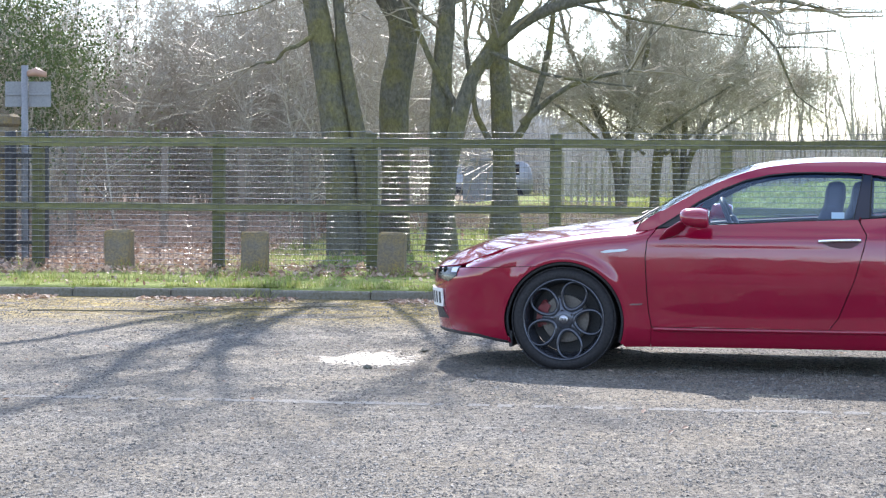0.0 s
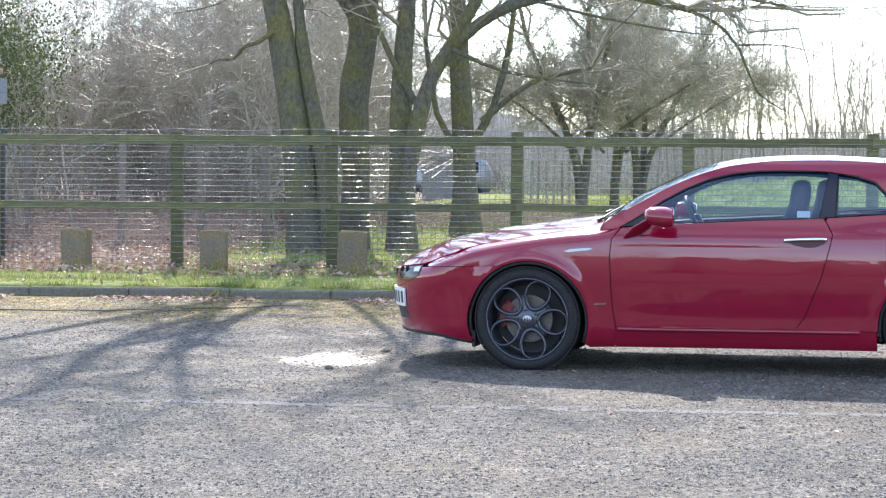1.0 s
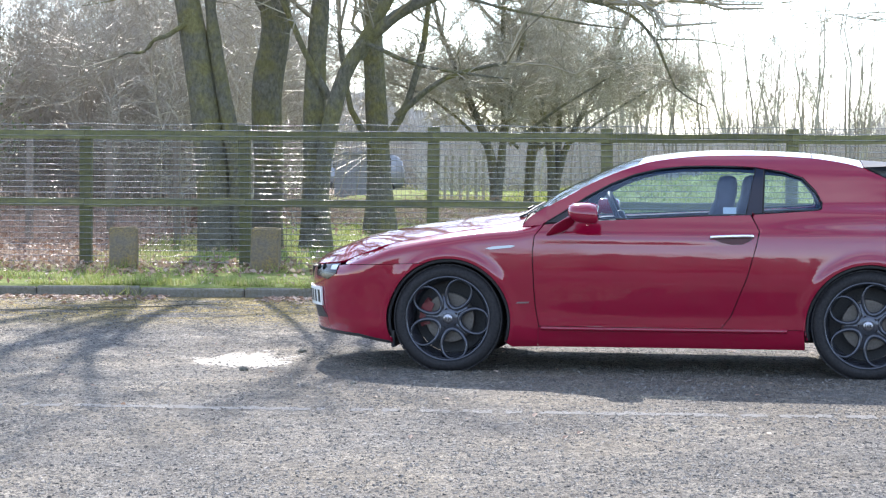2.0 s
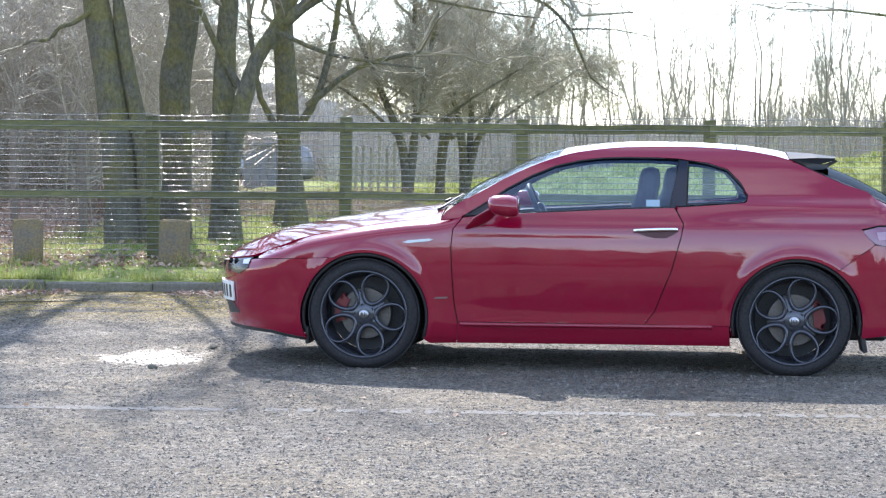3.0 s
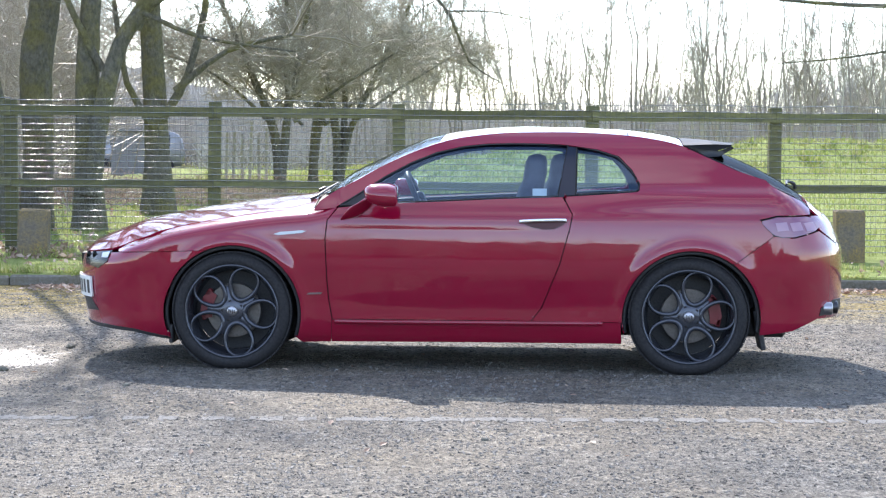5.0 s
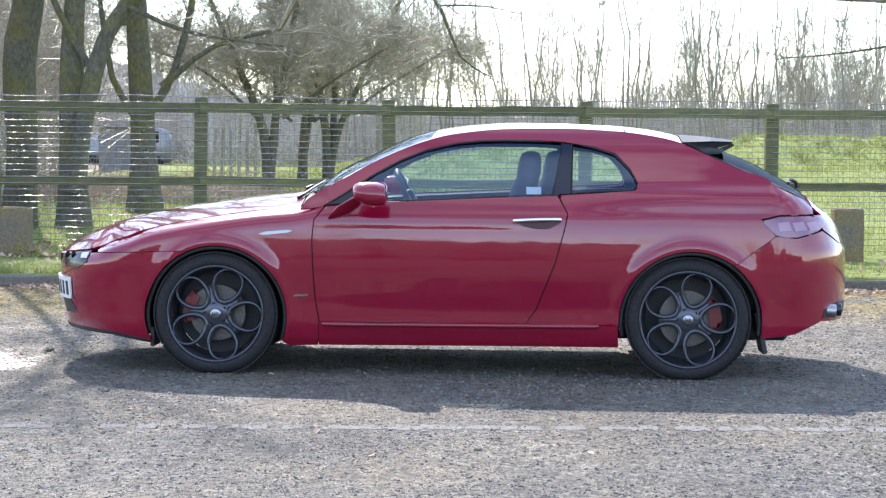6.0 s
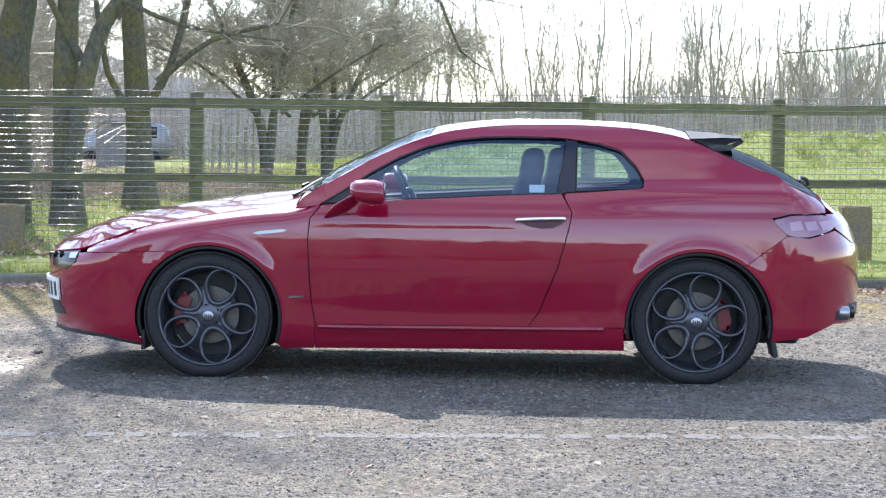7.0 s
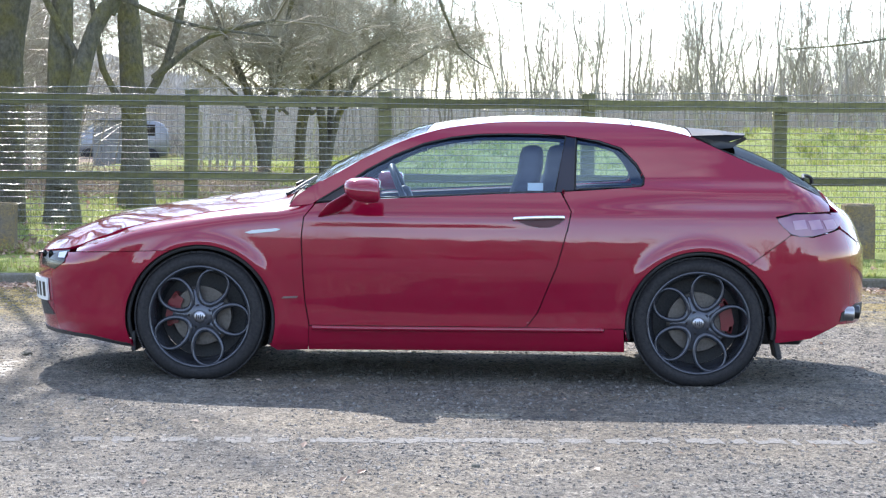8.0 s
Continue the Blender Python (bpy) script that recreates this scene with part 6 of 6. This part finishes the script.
def build_asphalt_details():
    rng = random.Random(81)
    bm = bmesh.new()
    x = -9.0
    while x < 9:
        w = rng.uniform(0.015, 0.07)
        if rng.random() < 0.78 + 0.9 * noise.noise((x * 0.9, 5, 0)):
            y0 = 9.95 - 0.018 * (x + 3) + rng.gauss(0, 0.012)
            a, b = rng.uniform(0.035, 0.09), rng.uniform(0.035, 0.09)
            z = 0.002
            pts = [(x, y0 - a), (x + w * 0.5, y0 - a * rng.uniform(0.6, 1.2)), (x + w, y0 - b), (x + w, y0 + b), (x + w * 0.4, y0 + b * rng.uniform(0.6, 1.2)), (x, y0 + a)]
            vs = [bm.verts.new((p[0], p[1], z)) for p in pts]
            f = bm.faces.new(vs)
        x += w
    tagged(part("bay_line", bm, LINE), "worn and broken white bay line on asphalt", "road marking", kind="structure")
    tw = Tubes()
    for i in range(150000):
        y = 5.6 + 11.6 * rng.random() ** 1.5
        x = rng.uniform(-0.33, 0.33) * (y + 1.5)
        s = 0.0028 + 0.0105 * rng.random() ** 2.2
        if noise.noise((x * 2.2, y * 1.1, 4.0)) < rng.uniform(-0.9, 0.25):
            continue
        z, n = lift(x, y), len(tw.v)
        a = rng.uniform(0, 2)
        for k in range(3):
            tw.v.append(Vector((x + s * math.cos(a + 2.1 * k) * rng.uniform(0.7, 1.3), y + s * math.sin(a + 2.1 * k) * rng.uniform(0.7, 1.3), z - 0.001)))
        if i % 2:
            tw.v.append(Vector((x + rng.gauss(0, s * 0.3), y + rng.gauss(0, s * 0.3), z + s * rng.uniform(0.25, 0.7))))
            tw.f += [(n, n + 1, n + 3), (n + 1, n + 2, n + 3), (n + 2, n, n + 3)]
        else:
            # a flat shard with a tilted top
            for k in range(3):
                p = tw.v[n + k]
                tw.v.append(Vector((p.x * 0.8 + x * 0.2, p.y * 0.8 + y * 0.2, z + s * (0.32 + 0.3 * math.sin(a + 2.1 * k) + rng.uniform(-0.1, 0.1)))))
            tw.f += [(n + 3, n + 4, n + 5), (n, n + 1, n + 4, n + 3), (n + 1, n + 2, n + 5, n + 4), (n + 2, n, n + 3, n + 5)]
    tagged(from_mesh("chippings", tw.mesh("chippings"), GRAVEL), "loose grey stone chippings scattered on the asphalt", "gravel", kind="stuff")
    for x, y, s in ((-1.73, 11.9, 0.03), (-1.52, 13.2, 0.03), (-1.0, 11.2, 0.02), (0.7, 9.2, 0.018), (-3.2, 15.0, 0.025)):
        bm = bmesh.new()
        bmesh.ops.create_icosphere(bm, subdivisions=2, radius=s)
        for v in bm.verts:
            v.co *= 1 + 0.35 * noise.noise(v.co * 60 + Vector((x, y, 0)))
            v.co.z *= 0.6
        ob = part("stone", bm, KERB)
        ob.matrix_world = pose(x, y, lift(x, y) + s * 0.3)
        tagged(ob, "small loose grey stone on the asphalt", "stone", "loose stones")
    for p, q in (((-5.2, 15.9), (-3.4, 16.1)), ((-3.6, 16.2), (-2.7, 16.6)), ((-6.2, 16.4), (-5.4, 16.2))):
        tw = Tubes()
        a, b = Vector((*p, lift(*p) + 0.012)), Vector((*q, lift(*q) + 0.012))
        line = bend(a, b, 0.0, rng, 7, 0.012)
        for k in line:
            k.z = max(k.z, lift(k.x, k.y) + 0.008)
        tw.tube(line, 0.006, 0.003, 5)
        sprout(tw, line, 0.006, 0.004, rng, 0, 6, 0.25, 0.02)
        tagged(from_mesh("fallen_branch", tw.mesh("fallen_branch"), BARK), "thin fallen branch lying on the asphalt", "branch", "fallen branches")


build_asphalt_details()

# ---- behind the fence at the corner: sign, railing, pier; old fence posts; far palings and van
GREY = mottled("grey_painted_metal", (0.20, 0.205, 0.22), (0.16, 0.165, 0.18), (0.24, 0.245, 0.25), 3.0, 50.0, 0.5, 0.1, 0.001)
NAVY = mottled("dark_painted_metal", (0.02, 0.022, 0.03), (0.03, 0.032, 0.042), (0.05, 0.05, 0.055), 4.0, 60.0, 0.4, 0.1, 0.001)
OLD_WOOD = mottled("weathered_wood", (0.24, 0.20, 0.16), (0.30, 0.265, 0.21), (0.16, 0.13, 0.105), 3.0, 30.0, 0.9, 0.5, 0.005, each=0.2)
PALE_WOOD = mottled("pale_grey_wood", (0.46, 0.44, 0.41), (0.54, 0.52, 0.48), (0.36, 0.34, 0.31), 3.0, 30.0, 0.9, 0.4, 0.005, each=0.2)
TERRACOTTA = material("faded_orange_plastic", (0.36, 0.22, 0.16), 0.5)


def build_corner():
    sign = thing("sign_post", "grey pole with two sign backs", "sign", at=pose(-6.92, 21.3, 0.2))
    tw = Tubes()
    tw.tube([(0, 0, 0), (0, 0, 2.19)], 0.038, 0.038, 14)
    from_mesh("pole", tw.mesh("pole"), GREY, sign, smooth=True)
    for x0, x1 in ((-0.235, -0.02), (0.03, 0.285)):
        bm = bmesh.new()
        box(bm, x0, x1, 0.035, 0.045, 1.735, 2.015, 0.004)
        panel_ob = part("sign_panel", bm, GREY, sign, "plain grey back of a sign panel")
        bm = bmesh.new()
        box(bm, x0 + 0.01, x1 - 0.01, 0.022, 0.036, 1.86, 1.885, 0.002)
        part("bracket", bm, GREY, panel_ob)
    bm = bmesh.new()
    loft(bm, [oval((0.03, 0, 2.10), 0.03, 0.03, (0, 1, 0), (0, 0, 1), 12), oval((0.13, 0, 2.12), 0.05, 0.05, (0, 1, 0), (0, 0, 1), 12), oval((0.24, 0, 2.09), 0.03, 0.03, (0, 1, 0), (0, 0, 1), 12)])
    part("lamp_head", bm, TERRACOTTA, sign, "small faded orange lamp head", smooth=True)
    bm = bmesh.new()
    box(bm, -0.01, 0.03, -0.06, -0.035, 0.85, 1.2, 0.006)
    part("lock_plate", bm, GREY, sign)
    pier = new("gate_pier", None)
    pier.matrix_world = pose(-7.27, 21.5, 0.2)
    tagged(pier, "square weathered stone gate pier with a cap", "pier")
    bm = bmesh.new()
    box(bm, -0.16, 0.16, -0.16, 0.16, 0, 1.52, 0.012)
    part("shaft", bm, STUB, pier)
    bm = bmesh.new()
    box(bm, -0.185, 0.185, -0.185, 0.185, 1.522, 1.66, 0.03)
    part("cap", bm, STUB, pier)
    for x in (-7.05, -6.68):
        tw = Tubes()
        tw.tube([(0, 0, 0), (0, 0, 1.4), (0, 0, 1.46)], 0.065, 0.06, 14)
        ob = from_mesh("metal_post", tw.mesh("metal_post"), NAVY, smooth=False)
        ob.matrix_world = pose(x, 21.2, 0.2)
        tagged(ob, "dark painted round metal gate post", "post", "metal gate posts")
    rail = thing("hooped_railing", "black hoop-topped metal railing", "railing", at=pose(-6.9, 21.2, 0.2))
    for x in np.arange(-3.2, 0.2, 0.22):
        if abs(x + 0.15) < 0.05:
            continue
        tw = Tubes()
        line = [Vector((x - 0.045, 0, 0.05)), Vector((x - 0.045, 0, 1.42))]
        line += [Vector((x - 0.045 * math.cos(t), 0, 1.45 + 0.05 * math.sin(t))) for t in np.linspace(0.2, 2.9, 7)]
        line += [Vector((x + 0.045, 0, 1.42)), Vector((x + 0.045, 0, 0.05))]
        tw.tube(line, 0.008, 0.008, 6)
        from_mesh("hoop", tw.mesh("hoop"), NAVY, rail, smooth=True)
    for z in (0.25, 1.2):
        bm = bmesh.new()
        box(bm, -3.3, 0.2, -0.006, 0.006, z - 0.02, z + 0.02)
        part("crossbar", bm, NAVY, rail)


build_corner()


def build_back_fence():
    fence = thing("netting_fence", "old wooden posts with thin wire netting", "fence", at=pose(0, 24.5, 0.3))
    rng = random.Random(91)
    xs = (-10.6, -9.5, -8.4, -7.31, -6.14, -5.14, -4.33)
    for x in xs:
        bm = bmesh.new()
        box(bm, -0.042, 0.042, -0.042, 0.042, 0, 1.4, 0.012)
        ob = part("old_post", bm, OLD_WOOD, fence)
        ob.matrix_local = pose(x, 0, 0, rng.gauss(0, 1), rng.gauss(0, 1.2), rng.gauss(0, 9))
    for i in range(len(xs) - 1):
        tw = Tubes()
        x0, x1 = xs[i], xs[i + 1]
        step, rise = 0.055, 0.048
        for r in range(24):
            z = 0.2 + r * rise
            n = int((x1 - x0) / step)
            for k in range(n):
                a = x0 + k * step + (step / 2 if r % 2 else 0)
                tw.spike((a, -0.06, z), (a + step / 2, -0.06, z + rise), 0.0022)
                tw.spike((a, -0.06, z), (a - step / 2, -0.06, z + rise), 0.0022)
        for z in (0.62, 1.36):
            tw.tube(bend((x0, -0.065, z), (x1, -0.065, z), -0.015, rng, 4, 0.004), 0.004, 0.004, 6)
        tagged(from_mesh("netting", tw.mesh("netting"), WIRE, fence, "thin galvanised netting"), kind="stuff")
    pal = thing("paling_fence", "row of tall grey upright palings at the park edge", "fence", at=pose(0, 40, 0.45))
    for k in range(8):
        bm = bmesh.new()
        box(bm, -0.028, 0.028, -0.02, 0.02, 0, rng.uniform(0.95, 1.25), 0.008)
        ob = part("paling", bm, PALE_WOOD, pal)
        ob.matrix_local = pose(-1.98 + k * 0.152 + rng.gauss(0, 0.012), 0, 0, 0, rng.gauss(0, 1), 0)


build_back_fence()


def build_shed():
    shed = thing("shed", "low grey-blue shed beyond the trees", "shed", at=pose(-4.1, 46, 0.5))
    wall = mottled("grey_blue_cladding", (0.22, 0.225, 0.245), (0.18, 0.185, 0.20), (0.27, 0.275, 0.295), 1.0, 12.0, 0.7, 0.2, 0.004)
    for k in range(5):
        bm = bmesh.new()
        box(bm, -0.45 + k * 0.18, -0.45 + k * 0.18 + 0.172, -0.02, 0.02, 0, 1.0, 0.005)
        part("board", bm, wall, shed)
    bm = bmesh.new()
    box(bm, -0.45, 0.45, 0.022, 1.6, 0, 0.99)
    part("body", bm, wall, shed)
    bm = bmesh.new()
    box(bm, -0.52, 0.52, -0.1, 1.7, 1.002, 1.06, 0.01)
    part("roof", bm, GREY, shed)


build_shed()


def build_van():
    van = thing("van", "pale silver van at the far edge of the park", "van", at=pose(-6.15, 60, 0.42))
    silver = material("silver_paint", (0.33, 0.345, 0.37), 0.35, 0.3, coat=0.8)
    bm = bmesh.new()
    rings = []
    for y in (-0.8, 0.8):
        k = 0.94 if y else 1
        rings.append([Vector((x, y, z)) for x, z in ((-0.5, 0.2), (2.2, 0.2), (2.25, 0.6), (2.15, 1.02), (1.9, 1.16), (0.3, 1.16), (-0.1, 0.75), (-0.48, 0.6))])
    loft(bm, rings)
    bmesh.ops.bevel(bm, geom=bm.edges[:], offset=0.05, segments=2, affect="EDGES")
    part("body", bm, silver, van, smooth=True)
    for x0, x1 in ((0.25, 0.85), (0.95, 1.9)):
        bm = bmesh.new()
        box(bm, x0, x1, -0.808, -0.79, 0.75, 1.06, 0.01)
        part("window", bm, GLOSS_BLACK, van)
    for x in (0.1, 1.8):
        bm = bmesh.new()
        lathe(bm, [(0.0, -0.82), (0.13, -0.82), (0.2, -0.81), (0.21, -0.76), (0.21, -0.6)], 20)
        ob = part("wheel", bm, RUBBER, van)
        ob.location = (x, 0, 0.2)
    bm = bmesh.new()
    box(bm, -0.52, -0.46, -0.7, -0.5, 0.5, 0.62, 0.01)
    part("tail_lamp", bm, CALIPER, van)


build_van()
